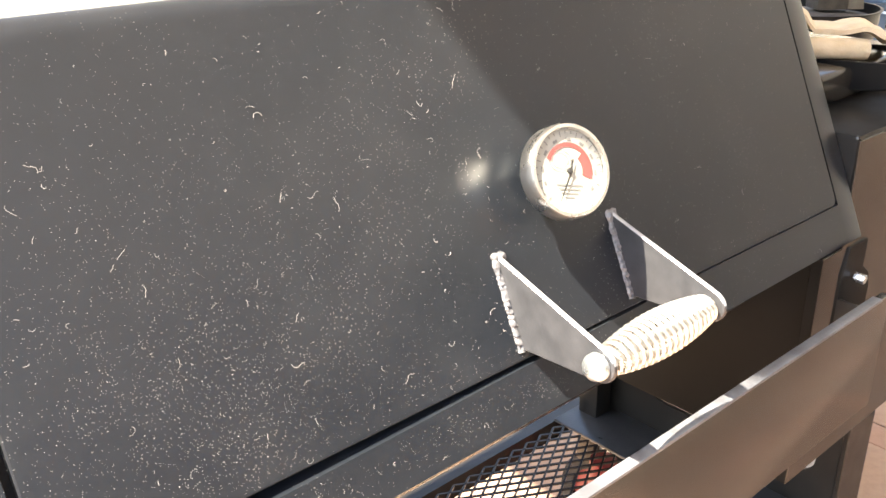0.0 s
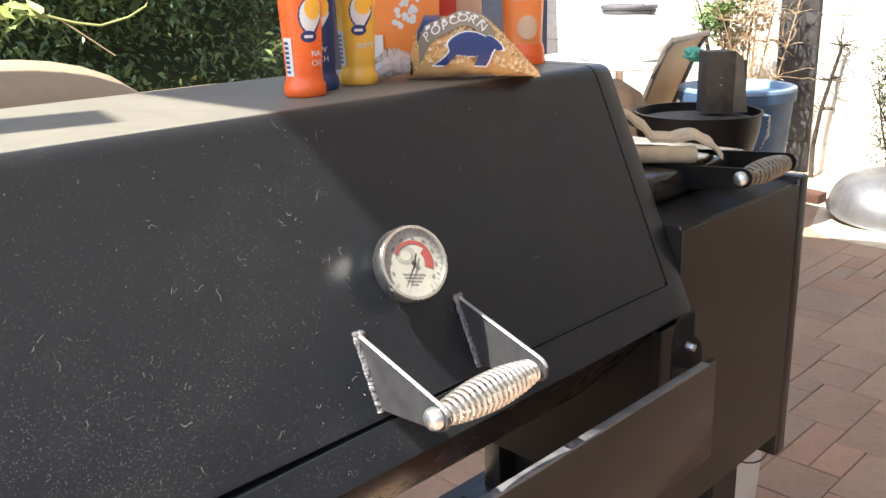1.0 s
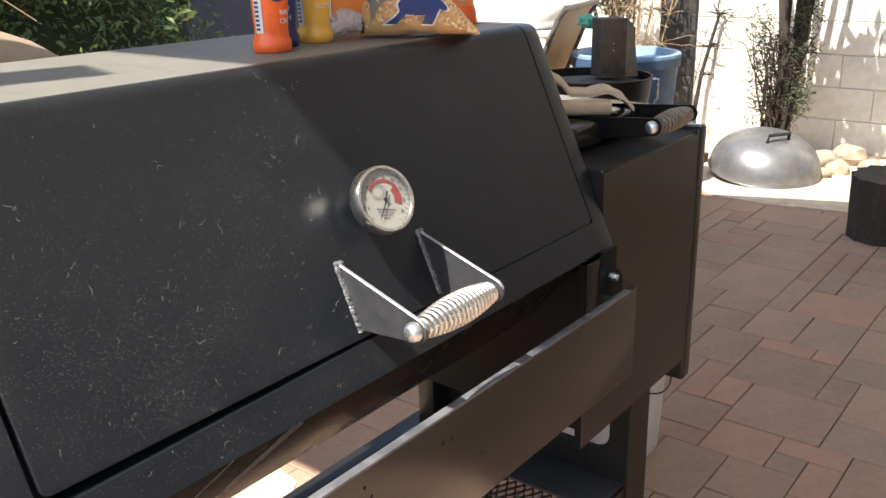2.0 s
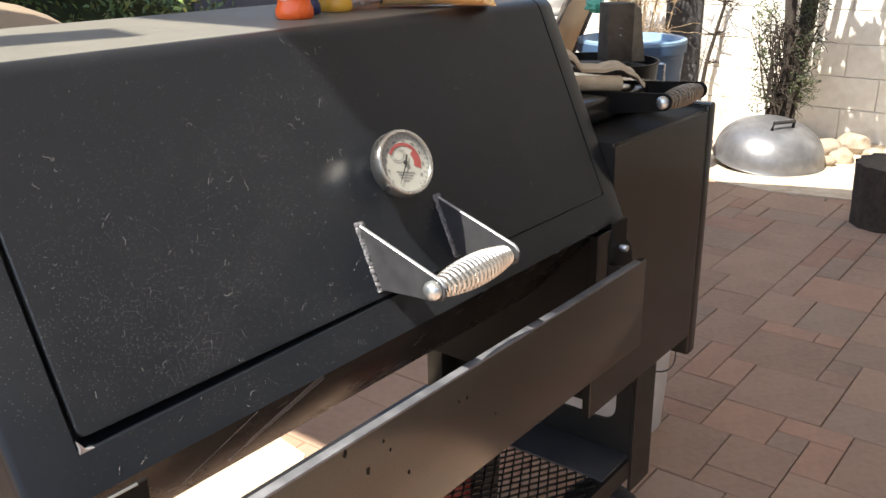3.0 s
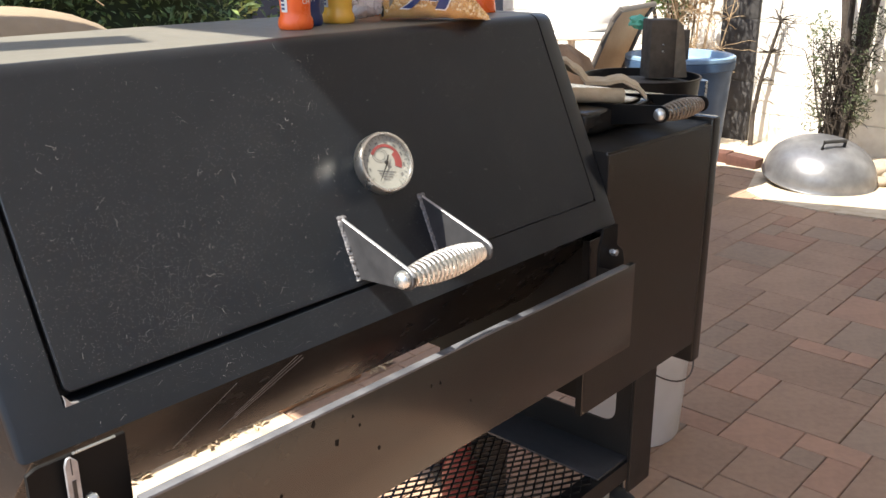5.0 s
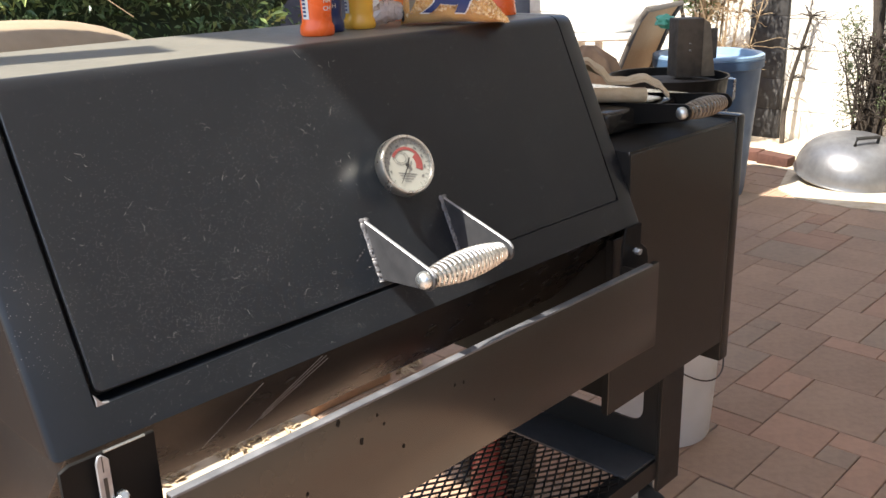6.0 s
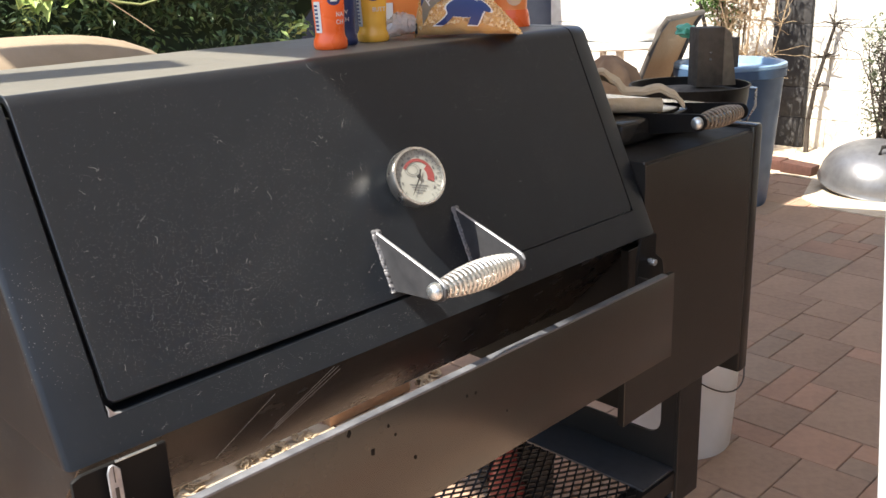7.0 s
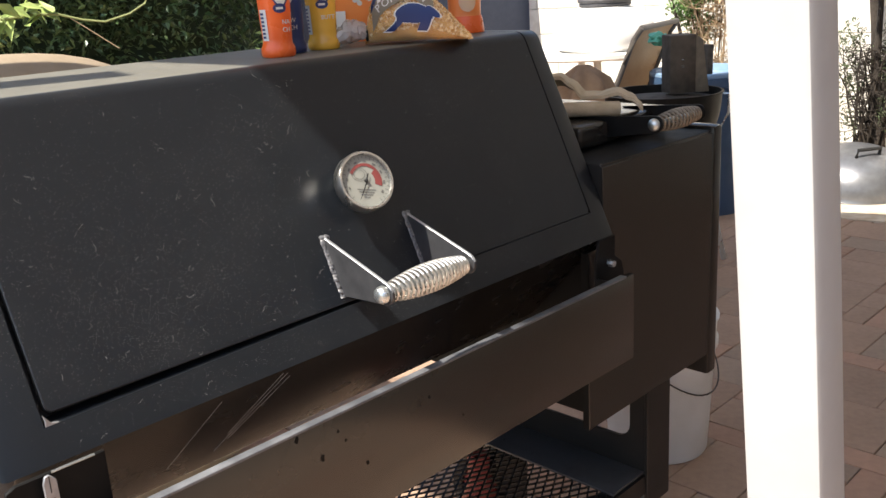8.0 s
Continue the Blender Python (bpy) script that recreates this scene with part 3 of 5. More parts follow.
for sx, sz, sr in ((0.49, 0.729, 0.0035), (0.458, 0.766, 0.003), (0.515, 0.752, 0.002), (0.645, 0.740, 0.0018), (0.661, 0.738, 0.0018), (0.554, 0.695, 0.0025), (0.525, 0.737, 0.0015), (0.72, 0.69, 0.0015), (0.41, 0.70, 0.002)):
    bm = bm_new()
    ring = [bm.verts.new((sx + sr * r9.uniform(0.6, 1.3) * math.cos(k), PYF - 0.0004, sz + 1.5 * sr * r9.uniform(0.6, 1.3) * math.sin(k))) for k in np.linspace(0, 5.6, 9)]
    top = bm.verts.new((sx, PYF - 0.0011, sz))
    for k in range(9):
        bm.faces.new((ring[k], ring[(k + 1) % 9], top))
    part("drip_stain", bm, INKBLACK, shelf)

# firebox at the end of the cooker
fire = thing("firebox", "black steel firebox with a lift-up lid beside the hood", "firebox")
FX0, FX1, FY, FZ0, FZ1 = 1.100, 1.540, 0.547, 0.484, 0.938
bm = bm_new()
box(bm, X1 + 0.002, 1.505, FY, 1.06, FZ0, FZ1, 0.004)
prism(bm, [(FX0, FZ0 - 0.002), (1.5045, FZ0 - 0.002), (1.5045, FZ1 - 0.005), (X1 + 0.003, FZ1 - 0.005), (X1 + 0.003, 0.80), (FX0, 0.80)], "y", FY - 0.002, FY + 0.012, 0.001, 1)
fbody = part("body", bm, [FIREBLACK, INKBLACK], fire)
# Left and top faces go blacker, with their shade put into the colour.
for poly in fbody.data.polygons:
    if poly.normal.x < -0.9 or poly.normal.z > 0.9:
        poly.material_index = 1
bm = bm_new()
box(bm, 1.505, FX1, FY - 0.004, 1.08, 0.437, 0.945, 0.006)
part("end_flange", bm, FIREBLACK, fire, "black end plate with a rolled flange")
lid = part("lid", box(bm_new(), 1.205, 1.50, 0.632, 1.04, FZ1 + 0.002, 0.982, 0.010, 3), FIREBLACK, fire, "black lid with rounded edges")
bm = bm_new()
box(bm, 1.15, 1.205, 0.66, 1.0, FZ1, 0.972, 0.006)
part("hinge_step", bm, FIREBLACK, fire)
grip(fire, 1.292, 1.437, 0.984, 0.952, 0.70, 0.633, 0.538, 0.981, INKBLACK, FIRESPRING, 12, 0.0021, 0.010, 0.0165, 0.0145)

# lower frame: legs, side plate, shelf
cart = thing("cooker_stand", "black steel stand with expanded-metal bottom shelf under the cooker", "stand")
bm = bm_new()
prism(bm, [(1.295, 0.230), (1.295, FZ0 + 0.004), (1.374, FZ0 + 0.004), (1.374, 0.230)], "y", FY + 0.004, FY + 0.012, 0.001, 1)
part("leg", bm, BLACK2, cart)
# side plate with a rounded opening
bm = bm_new()
outl = [(0.56, 0.302), (1.02, 0.302), (1.02, FZ0), (0.90, FZ0)] + arc(0.87, 0.395, 0.03, 0, -90, 5) + arc(0.624, 0.395, 0.03, 270, 180, 5) + [(0.594, FZ0), (0.56, FZ0)]
prism(bm, outl, "x", 1.300, 1.306)
part("side_plate", bm, BLACK2, cart)
for y in (0.556, 1.02):
    bm = bm_new()
    prism(bm, [(y, 0.26), (y + 0.005, 0.26), (y + 0.005, 0.294), (y + 0.035, 0.294), (y + 0.035, 0.299), (y, 0.299)], "x", 0.20, 1.31)
    part("shelf_rail", bm, BLACK2, cart)
# Lighter than the legs; sky light on the flat strip is painted in.
bm = bm_new()
box(bm, 1.195, 1.30, 0.562, 1.02, 0.2995, 0.305, 0.001)
part("shelf_end_strip", bm, ARM, cart, "flat dark shelf end strip")
for x, y in ((0.22, 0.575), (0.22, 0.99), (1.27, 0.99)):
    bm = bm_new()
    box(bm, x - 0.02, x + 0.02, y - 0.02, y + 0.02, 0.2, 0.66, 0.002)
    part("leg", bm, BLACK2, cart)
# expanded metal
bm = bm_new()
CW, CH = 0.034, 0.019
verts, faces = [], []


def strand(p, q, w=0.0016, h=0.0016):
    p, q = Vector(p), Vector(q)
    d = (q - p).normalized()
    s = Vector((-d.y, d.x, 0)) * w
    i = len(verts)
    for c in (p, q):
        for a, b in ((-1, -1), (1, -1), (1, 1), (-1, 1)):
            verts.append(c + s * a + Vector((0, 0, h * b)))
    for k in range(4):
        faces.append((i + k, i + (k + 1) % 4, i + 4 + (k + 1) % 4, i + 4 + k))


nx, ny = int(0.99 / CW), int(0.45 / CH)
for ix in range(nx):
    for iy in range(ny):
        x, y = 0.205 + ix * CW, 0.566 + iy * CH
        c = [(x + CW / 2, y, 0.303), (x + CW, y + CH / 2, 0.303), (x + CW / 2, y + CH, 0.303), (x, y + CH / 2, 0.303)]
        for k in range(4):
            strand(c[k], c[(k + 1) % 4])
me = bpy.data.meshes.new("expanded_metal")
me.from_pydata(verts, [], faces)
me.materials.append(BLACK2)
em = new("expanded_metal", me)
em.parent = cart
# caster wheel
caster = thing("caster_wheel", "black rubber caster with a red hub under the stand", "caster", "casters")
MC = Matrix.Translation((1.335, 0.62, 0.1)) @ Euler((0, radians(90), 0)).to_matrix().to_4x4()
bm = bm_new()
lathe(bm, [(0.070, -0.02), (0.095, -0.022), (0.1, -0.012), (0.1, 0.012), (0.095, 0.022), (0.070, 0.02), (0.070, -0.02)], 36, MC)
part("tyre", bm, RUBBER, caster)
bm = bm_new()
lathe(bm, [(0, -0.021), (0.03, -0.024), (0.070, -0.012), (0.070, 0.012), (0.03, 0.024), (0, 0.021)], 30, MC)
part("rim", bm, REDPLASTIC, caster, "red hub")
bm = bm_new()
box(bm, 1.303, 1.308, 0.60, 0.64, 0.09, 0.255, 0.001)
box(bm, 1.362, 1.367, 0.60, 0.64, 0.09, 0.255, 0.001)
box(bm, 1.303, 1.367, 0.585, 0.655, 0.252, 0.259, 0.001)
part("fork", bm, ZINC, caster)
for x, y in ((0.24, 0.62), (0.24, 0.97), (1.30, 0.97)):
    copy_thing(caster, pose(x - 1.335, y - 0.62, 0))


# ---- lint and dust on the hood ----
rng = random.Random(11)


def door_point(x, z, off=0.0004):
    return Vector((x, on_door(z) + DN.y * off, z + DN.z * off))


UPD = Vector((0, SL, 1)).normalized()
bm = bm_new()
for i in range(180):
    x = rng.uniform(0.24, 1.08) if rng.random() < 0.45 else rng.uniform(0.24, 0.62)
    z = rng.uniform(0.872, 1.138)
    if rng.random() < 0.1:
        z = rng.uniform(0.83, 0.856)
    p = door_point(x, z, 0.0007)
    a = rng.uniform(0, 6.28)
    L = rng.uniform(0.0015, 0.006) if rng.random() < 0.82 else rng.uniform(0.007, 0.014)
    k = 7
    pts = []
    bend = rng.uniform(-3.5, 3.5)
    q = p.copy()
    for j in range(k):
        pts.append(q.copy())
        q = q + (Vector((1, 0, 0)) * math.cos(a) + UPD * math.sin(a)) * (L / k) + DN * rng.uniform(-0.0002, 0.00035)
        a += bend / k + rng.uniform(-0.7, 0.7)
    tube(bm, pts, rng.uniform(0.00007, 0.00014), 4)
tagged(finish("lint", bm, LINT), "pale curled lint fibres clinging to the black hood", "lint", kind="stuff")
verts, faces = [], []
smudges = [(0.30, 0.95, 0.05), (0.36, 0.90, 0.04), (0.45, 0.93, 0.05), (0.28, 1.02, 0.06), (0.55, 1.03, 0.05), (0.40, 1.05, 0.07), (0.62, 0.843, 0.03), (0.50, 0.843, 0.04), (0.34, 0.93, 0.08), (0.33, 0.94, 0.05), (0.36, 0.92, 0.05)]
for i in range(11000):
    sx, sz, sg = rng.choice(smudges)
    x, z = (rng.gauss(sx, sg), rng.gauss(sz, sg)) if rng.random() < 0.6 else (rng.uniform(0.19, 1.1), rng.uniform(0.832, 1.14))
    if x > 1.1 or x < 0.19 or z < 0.832 or z > 1.14 or 0.857 < z < 0.87:
        continue
    p = door_point(x, z, 0.0005)
    s = rng.uniform(0.00009, 0.00031) * (1.5 if rng.random() < 0.04 else 1)
    i0 = len(verts)
    for c in range(3):
        ang = rng.uniform(0, 1) + c * 2.1
        verts.append(p + (Vector((1, 0, 0)) * math.cos(ang) + UPD * math.sin(ang)) * s)
    verts.append(p + DN * s)
    faces += [(i0, i0 + 1, i0 + 3), (i0 + 1, i0 + 2, i0 + 3), (i0 + 2, i0, i0 + 3)]
me = bpy.data.meshes.new("dust")
me.from_pydata(verts, [], faces)
me.materials.append(LINT)
tagged(new("dust", me), "pale dust specks scattered on the black hood", "dust", kind="stuff")

# scratches on the lower body
ys, zs = (YB + 0.012, 0.690), (ZB - 0.002, 0.655)
for x, u0, u1, dx in ((0.42, 0.12, 0.75, -0.03), (0.50, 0.08, 0.62, -0.035), (0.508, 0.1, 0.8, -0.05), (0.516, 0.15, 0.7, -0.045)):
    bm = bm_new()
    a = Vector((x, ys[0] + (ys[1] - ys[0]) * u0 - 0.0006, zs[0] + (zs[1] - zs[0]) * u0 - 0.0006))
    b = Vector((x + dx, ys[0] + (ys[1] - ys[0]) * u1 - 0.0006, zs[0] + (zs[1] - zs[0]) * u1 - 0.0006))
    tube(bm, [a, b], 0.0003, 4)
    part("scratch", bm, EDGE, cooker, "bright bare scratch")

# ---- things on top of the hood ----
TOP = ZT + 0.0006


def text_on(body, word, size, m, mat, parent):
    cu = bpy.data.curves.new(word, "FONT")
    cu.body, cu.size, cu.align_x, cu.align_y, cu.extrude = body, size, "CENTER", "CENTER", 0.0002
    tmp = bpy.data.objects.new(word, cu)
    scene.collection.objects.link(tmp)
    dg = bpy.context.evaluated_depsgraph_get()
    me = bpy.data.meshes.new_from_object(tmp.evaluated_get(dg))
    bpy.data.objects.remove(tmp)
    me.transform(m)
    me.materials.clear()
    me.materials.append(mat)
    ob = new(word, me)
    ob.parent = parent
    return ob


def curved_patch(bm, c, r, a0, a1, z0, z1, off=0.0005, n=10, shape=None):
    """A patch on an upright round side; shape(u, v) can trim it into an oval."""
    rows, n = (36, 36) if shape else (4, n)
    vs = [[bm.verts.new((c[0] + (r(z0 + (z1 - z0) * j / rows) + off) * math.cos(radians(a0 + (a1 - a0) * i / n)),
                         c[1] + (r(z0 + (z1 - z0) * j / rows) + off) * math.sin(radians(a0 + (a1 - a0) * i / n)),
                         TOP + z0 + (z1 - z0) * j / rows)) for i in range(n + 1)] for j in range(rows + 1)]
    for j in range(rows):
        for i in range(n):
            u, v = (i + 0.5) / n * 2 - 1, (j + 0.5) / rows * 2 - 1
            if shape is None or shape(u, v):
                bm.faces.new((vs[j][i], vs[j][i + 1], vs[j + 1][i + 1], vs[j + 1][i]))


def shaker(cx, cy, mat, label, word, face_deg, r=0.0225, h=0.150, cap=None):
    b = thing("seasoning_shaker", label, "bottle", "seasoning shakers")
    prof = [(0, 0), (r * 0.93, 0), (r * 1.0, 0.002), (r * 1.03, 0.006), (r * 1.0, 0.012), (r * 0.89, 0.017), (r * 0.87, 0.024),
            (r * 0.93, 0.05), (r * 1.03, 0.10), (r * 1.07, 0.122), (r * 1.07, h)]
    bm = bm_new()
    lathe(bm, prof, 36, Matrix.Translation((cx, cy, TOP)))
    part("bottle", bm, mat, b)
    bm = bm_new()
    lathe(bm, [(r * 1.085, 0.104), (r * 1.10, 0.1045), (r * 1.10, 0.106), (r * 1.085, 0.1065)], 36, Matrix.Translation((cx, cy, TOP)))
    part("band_seam", bm, LABELWHITE, b, "clear shrink-band seam")
    bm = bm_new()
    lathe(bm, [(r * 1.08, h), (r * 1.1, h + 0.002), (r * 1.1, h + 0.018), (r * 1.02, h + 0.021), (0, h + 0.021)], 36, Matrix.Translation((cx, cy, TOP)))
    part("cap", bm, cap or mat, b)

    def rad(z):
        for (r0, z0), (r1, z1) in zip(prof[1:], prof[2:]):
            if z0 <= z <= z1 and z1 > z0:
                return r0 + (r1 - r0) * (z - z0) / (z1 - z0)
        return r
    c = (cx, cy)
    bm = bm_new()
    curved_patch(bm, c, rad, face_deg - 24, face_deg + 50, 0.0635, 0.1035, 0.0003, shape=lambda u, v: (u * u + v * v < 0.97) and u - v < 1.18)
    part("splash_outline", bm, NAVY, b, "navy outline")
    bm = bm_new()
    curved_patch(bm, c, rad, face_deg - 20, face_deg + 46, 0.066, 0.102, shape=lambda u, v: (u * u + v * v < 0.95) and u - v < 1.1)
    part("label_splash", bm, LABELWHITE, b, "white splash shape")
    bm = bm_new()
    curved_patch(bm, c, rad, face_deg - 6, face_deg + 44, 0.080, 0.103, 0.0010, shape=lambda u, v: u * u + v * v < 1)
    part("label_oval", bm, YELLOW, b, "yellow oval")
    bm = bm_new()
    curved_patch(bm, c, rad, face_deg - 20, face_deg + 26, 0.057, 0.069, 0.0012, shape=lambda u, v: u * u + v * v < 1)
    part("logo_oval", bm, NAVY, b, "navy logo oval")
    bm = bm_new()
    curved_patch(bm, c, rad, face_deg - 10, face_deg + 14, 0.0615, 0.0645, 0.0016)
    part("logo_bar", bm, LABELWHITE, b)
    if word:
        for k, w in enumerate(word):
            a = radians(face_deg + 22)
            zz = 0.045 - 0.010 * k
            rr = rad(zz) + 0.0012
            m = Matrix.Translation((cx + rr * math.cos(a), cy + rr * math.sin(a), TOP + zz)) @ Euler((radians(90), 0, a + math.pi / 2)).to_matrix().to_4x4()
            text_on(w, "label_text", 0.0085, m, LABELWHITE, b)
    bm = bm_new()
    curved_patch(bm, c, rad, face_deg - 78, face_deg - 48, 0.022, 0.062, 0.0008)
    part("barcode_label", bm, LABELWHITE, b)
    bm = bm_new()
    for k in range(7):
        z = 0.025 + 0.005 * k
        curved_patch(bm, c, rad, face_deg - 74, face_deg - 58, z, z + 0.0028, 0.0013)
    part("barcode_bars", bm, NAVY, b)
    return b


# the side towards the path lies at about 228 degrees
shaker(0.688, 0.750, ORANGERED, "orange-red cheese seasoning shaker bottle standing on the hood", ("NA", "CH"), 250)
shaker(0.733, 0.783, NAVY, "navy blue seasoning shaker bottle behind the others", ("W", "CH"), 228, cap=SKYBLUE)
shaker(0.793, 0.784, YELLOW, "yellow butter seasoning shaker bottle standing on the hood", ("BUTT",), 234)

# larger orange bottle at the far end
ob_ = thing("popcorn_oil_bottle", "orange translucent bottle with red base on the hood", "bottle")
bm = bm_new()
lathe(bm, [(0, 0), (0.029, 0), (0.0305, 0.003), (0.030, 0.008), (0.0285, 0.020), (0.0265, 0.028), (0.0275, 0.06), (0.030, 0.12), (0.030, 0.16), (0.014, 0.185), (0.014, 0.20), (0, 0.20)],
      36, Matrix.Translation((1.086, 0.775, TOP)))
part("bottle", bm, ORANGE, ob_)
bm = bm_new()
lathe(bm, [(0.0312, 0.0), (0.0316, 0.004), (0.0308, 0.010), (0.0294, 0.020), (0.0276, 0.027)], 36, Matrix.Translation((1.086, 0.775, TOP)))
part("base_band", bm, ORANGERED, ob_, "red base")
bm = bm_new()
curved_patch(bm, (1.086, 0.775), lambda z: 0.0287, 205, 262, 0.034, 0.066, 0.0004, shape=lambda u, v: u * u + v * v < 1)
part("label_oval", bm, PEACH, ob_, "pale picture oval")
m = Matrix.Translation((1.086 + 0.0325 * math.cos(radians(232)), 0.775 + 0.0325 * math.sin(radians(232)), TOP + 0.088)) @ Euler((radians(90), 0, radians(322))).to_matrix().to_4x4()
text_on("BUTTER", "label_text", 0.0115, m, PEACH, ob_)


def carton(cx, cy, w, d, h, rz, mat, label):
    t = thing("popcorn_carton", label, "box", "popcorn cartons")
    t.matrix_basis = pose(cx, cy, TOP, 0, 0, rz)
    bm = bm_new()
    box(bm, -w / 2, w / 2, -d / 2, d / 2, 0, h, 0.0012)
    part("carton_body", bm, mat, t)
    return t


VIEW = -42
c1 = carton(0.925, 0.862, 0.118, 0.045, 0.17, VIEW, ORANGE, "orange popcorn carton with white popcorn print")
bm = bm_new()
r2 = random.Random(5)
for px, pz in ((0.002, 0.075), (0.014, 0.088), (0.024, 0.080), (0.008, 0.098), (0.027, 0.094), (0.016, 0.070), (0.004, 0.060), (0.026, 0.066), (0.012, 0.112), (0.022, 0.108)):
    for k in range(4):
        bmesh.ops.create_circle(bm, cap_ends=True, segments=9, radius=r2.uniform(0.0022, 0.0042),
                                matrix=Matrix.Translation((px + r2.uniform(-0.004, 0.004), -0.0228 - 0.0002 * k, pz + r2.uniform(-0.004, 0.004))) @ Euler((radians(90), 0, 0)).to_matrix().to_4x4())
part("popcorn_print", bm, LABELWHITE, c1, "white popcorn print", smooth=False)
bm = bm_new()
for z0, z1 in ((0.040, 0.085), (0.092, 0.13)):
    box(bm, -0.057, -0.031, -0.0232, -0.0226, z0, z1)
part("facts_panel", bm, PEACH, c1, "pale printed panel", smooth=False)
bm = bm_new()
for k in range(12):
    z = 0.044 + k * 0.0034 if k < 11 else 0.1
    box(bm, -0.055, -0.055 + r2.uniform(0.010, 0.022), -0.0238, -0.0234, z, z + 0.0015)
    box(bm, -0.055, -0.055 + r2.uniform(0.010, 0.022), -0.0238, -0.0234, z + 0.052, z + 0.0535)
part("fine_print", bm, OLDWOOD, c1, smooth=False)["kind"] = "stuff"
bm = bm_new()
box(bm, -0.060, -0.016, -0.0250, -0.0240, 0.006, 0.048)
part("price_label", bm, LABELWHITE, c1, "white barcode label", smooth=False)
bm = bm_new()
for k in range(11):
    box(bm, -0.056 + k * 0.0024, -0.056 + k * 0.0024 + (0.0008 if k % 3 else 0.0015), -0.0256, -0.0252, 0.024, 0.044)
part("barcode_bars", bm, INK, c1, smooth=False)
c2 = carton(0.993, 0.838, 0.034, 0.04, 0.17, VIEW, LABELRED, "narrow red carton among the popcorn boxes")
c3 = carton(1.045, 0.868, 0.075, 0.05, 0.155, VIEW, PEACH, "pale peach carton behind the popcorn bag")

# bag of popcorn kernels lying on its side, neck twisted shut
bag = thing("popcorn_kernel_bag", "clear bag of golden popcorn kernels with navy print, neck twisted", "bag")
MB = Matrix.Translation((0.915, 0.713, TOP)) @ Euler((0, 0, radians(-44))).to_matrix().to_4x4()


def bag_section(u):
    """Half width, height and sag of the bag at u from neck (0) to tip (1)."""
    h = 0.014 + 0.058 * min(1, u / 0.13) ** 0.6 if u < 0.30 else 0.072 + 0.006 * math.sin((u - 0.30) / 0.28 * math.pi) if u < 0.58 else 0.072 * max(0.04, 1 - ((u - 0.58) / 0.43) ** 1.12)
    w = 0.010 + 0.034 * min(1, u / 0.3) ** 0.8
    w *= 1 - 0.35 * max(0, (u - 0.8) / 0.2)
    return w, h


def bag_skin(bm, scale=1.0, jitter=0.0018):
    rings = []
    for i in range(29):
        u = i / 28
        w, h = bag_section(u)
        x = -0.078 + 0.158 * u
        ring = []
        for k in range(24):
            a = 2 * math.pi * k / 24
            cy_, cz_ = math.cos(a), math.sin(a)
            yy = w * scale * (abs(cy_) ** 0.7) * math.copysign(1, cy_)
            zz = h / 2 + h / 2 * scale * (abs(cz_) ** 0.75) * math.copysign(1, cz_)
            nn = noise.noise(Vector((x * 70, yy * 60, zz * 60))) * jitter * (1 if zz > 0.004 else 0)
            ring.append(bm.verts.new(MB @ Vector((x, yy * (1 + nn * 8), max(0.0005, zz + nn)))))
        rings.append(ring)
    for a, b in zip(rings, rings[1:]):
        for k in range(24):
            bm.faces.new((a[k], a[(k + 1) % 24], b[(k + 1) % 24], b[k]))
    bm.faces.new(rings[0][::-1])
    bm.faces.new(rings[-1])


bm = bm_new()
bag_skin(bm, 0.93, 0.004)
fill = part("kernel_fill", bm, KERNELFILL, bag, "golden popcorn kernels", angle=80)
verts, faces = [], []
r3 = random.Random(9)
for i in range(2200):
    u = r3.uniform(0.06, 0.98)
    w, h = bag_section(u)
    a = r3.uniform(0.05, math.pi + 0.35)
    if math.cos(a) * 1 > 0.9 and r3.random() < 0.7:
        continue
    a = -a
    cy_, cz_ = math.cos(a), -math.sin(a)
    yy = w * 0.94 * (abs(cy_) ** 0.7) * math.copysign(1, cy_)
    zz = h / 2 + h / 2 * 0.94 * (abs(cz_) ** 0.75) * math.copysign(1, cz_)
    c = MB @ Vector((-0.078 + 0.158 * u, yy, max(0.002, zz)))
    s = r3.uniform(0.0024, 0.0044)
    q = Euler((r3.uniform(0, 6), r3.uniform(0, 6), r3.uniform(0, 6))).to_matrix()
    i0 = len(verts)
    for d in ((1, 0, 0), (-0.8, 0, 0), (0, 0.75, 0), (0, -0.75, 0), (0, 0, 0.6), (0, 0, -0.6)):
        verts.append(c + q @ (Vector(d) * s))
    for f in ((0, 2, 4), (2, 1, 4), (1, 3, 4), (3, 0, 4), (2, 0, 5), (1, 2, 5), (3, 1, 5), (0, 3, 5)):
        faces.append(tuple(i0 + k for k in f))
me = bpy.data.meshes.new("kernels")
me.from_pydata(verts, [], faces)
me.materials.append(KERNEL)
kn = new("kernels", me)
kn.parent = bag
kn["kind"] = "stuff"
bm = bm_new()
bag_skin(bm, 1.06, 0.0006)
part("bag_film", bm, FILM, bag, "clear plastic film", angle=80)


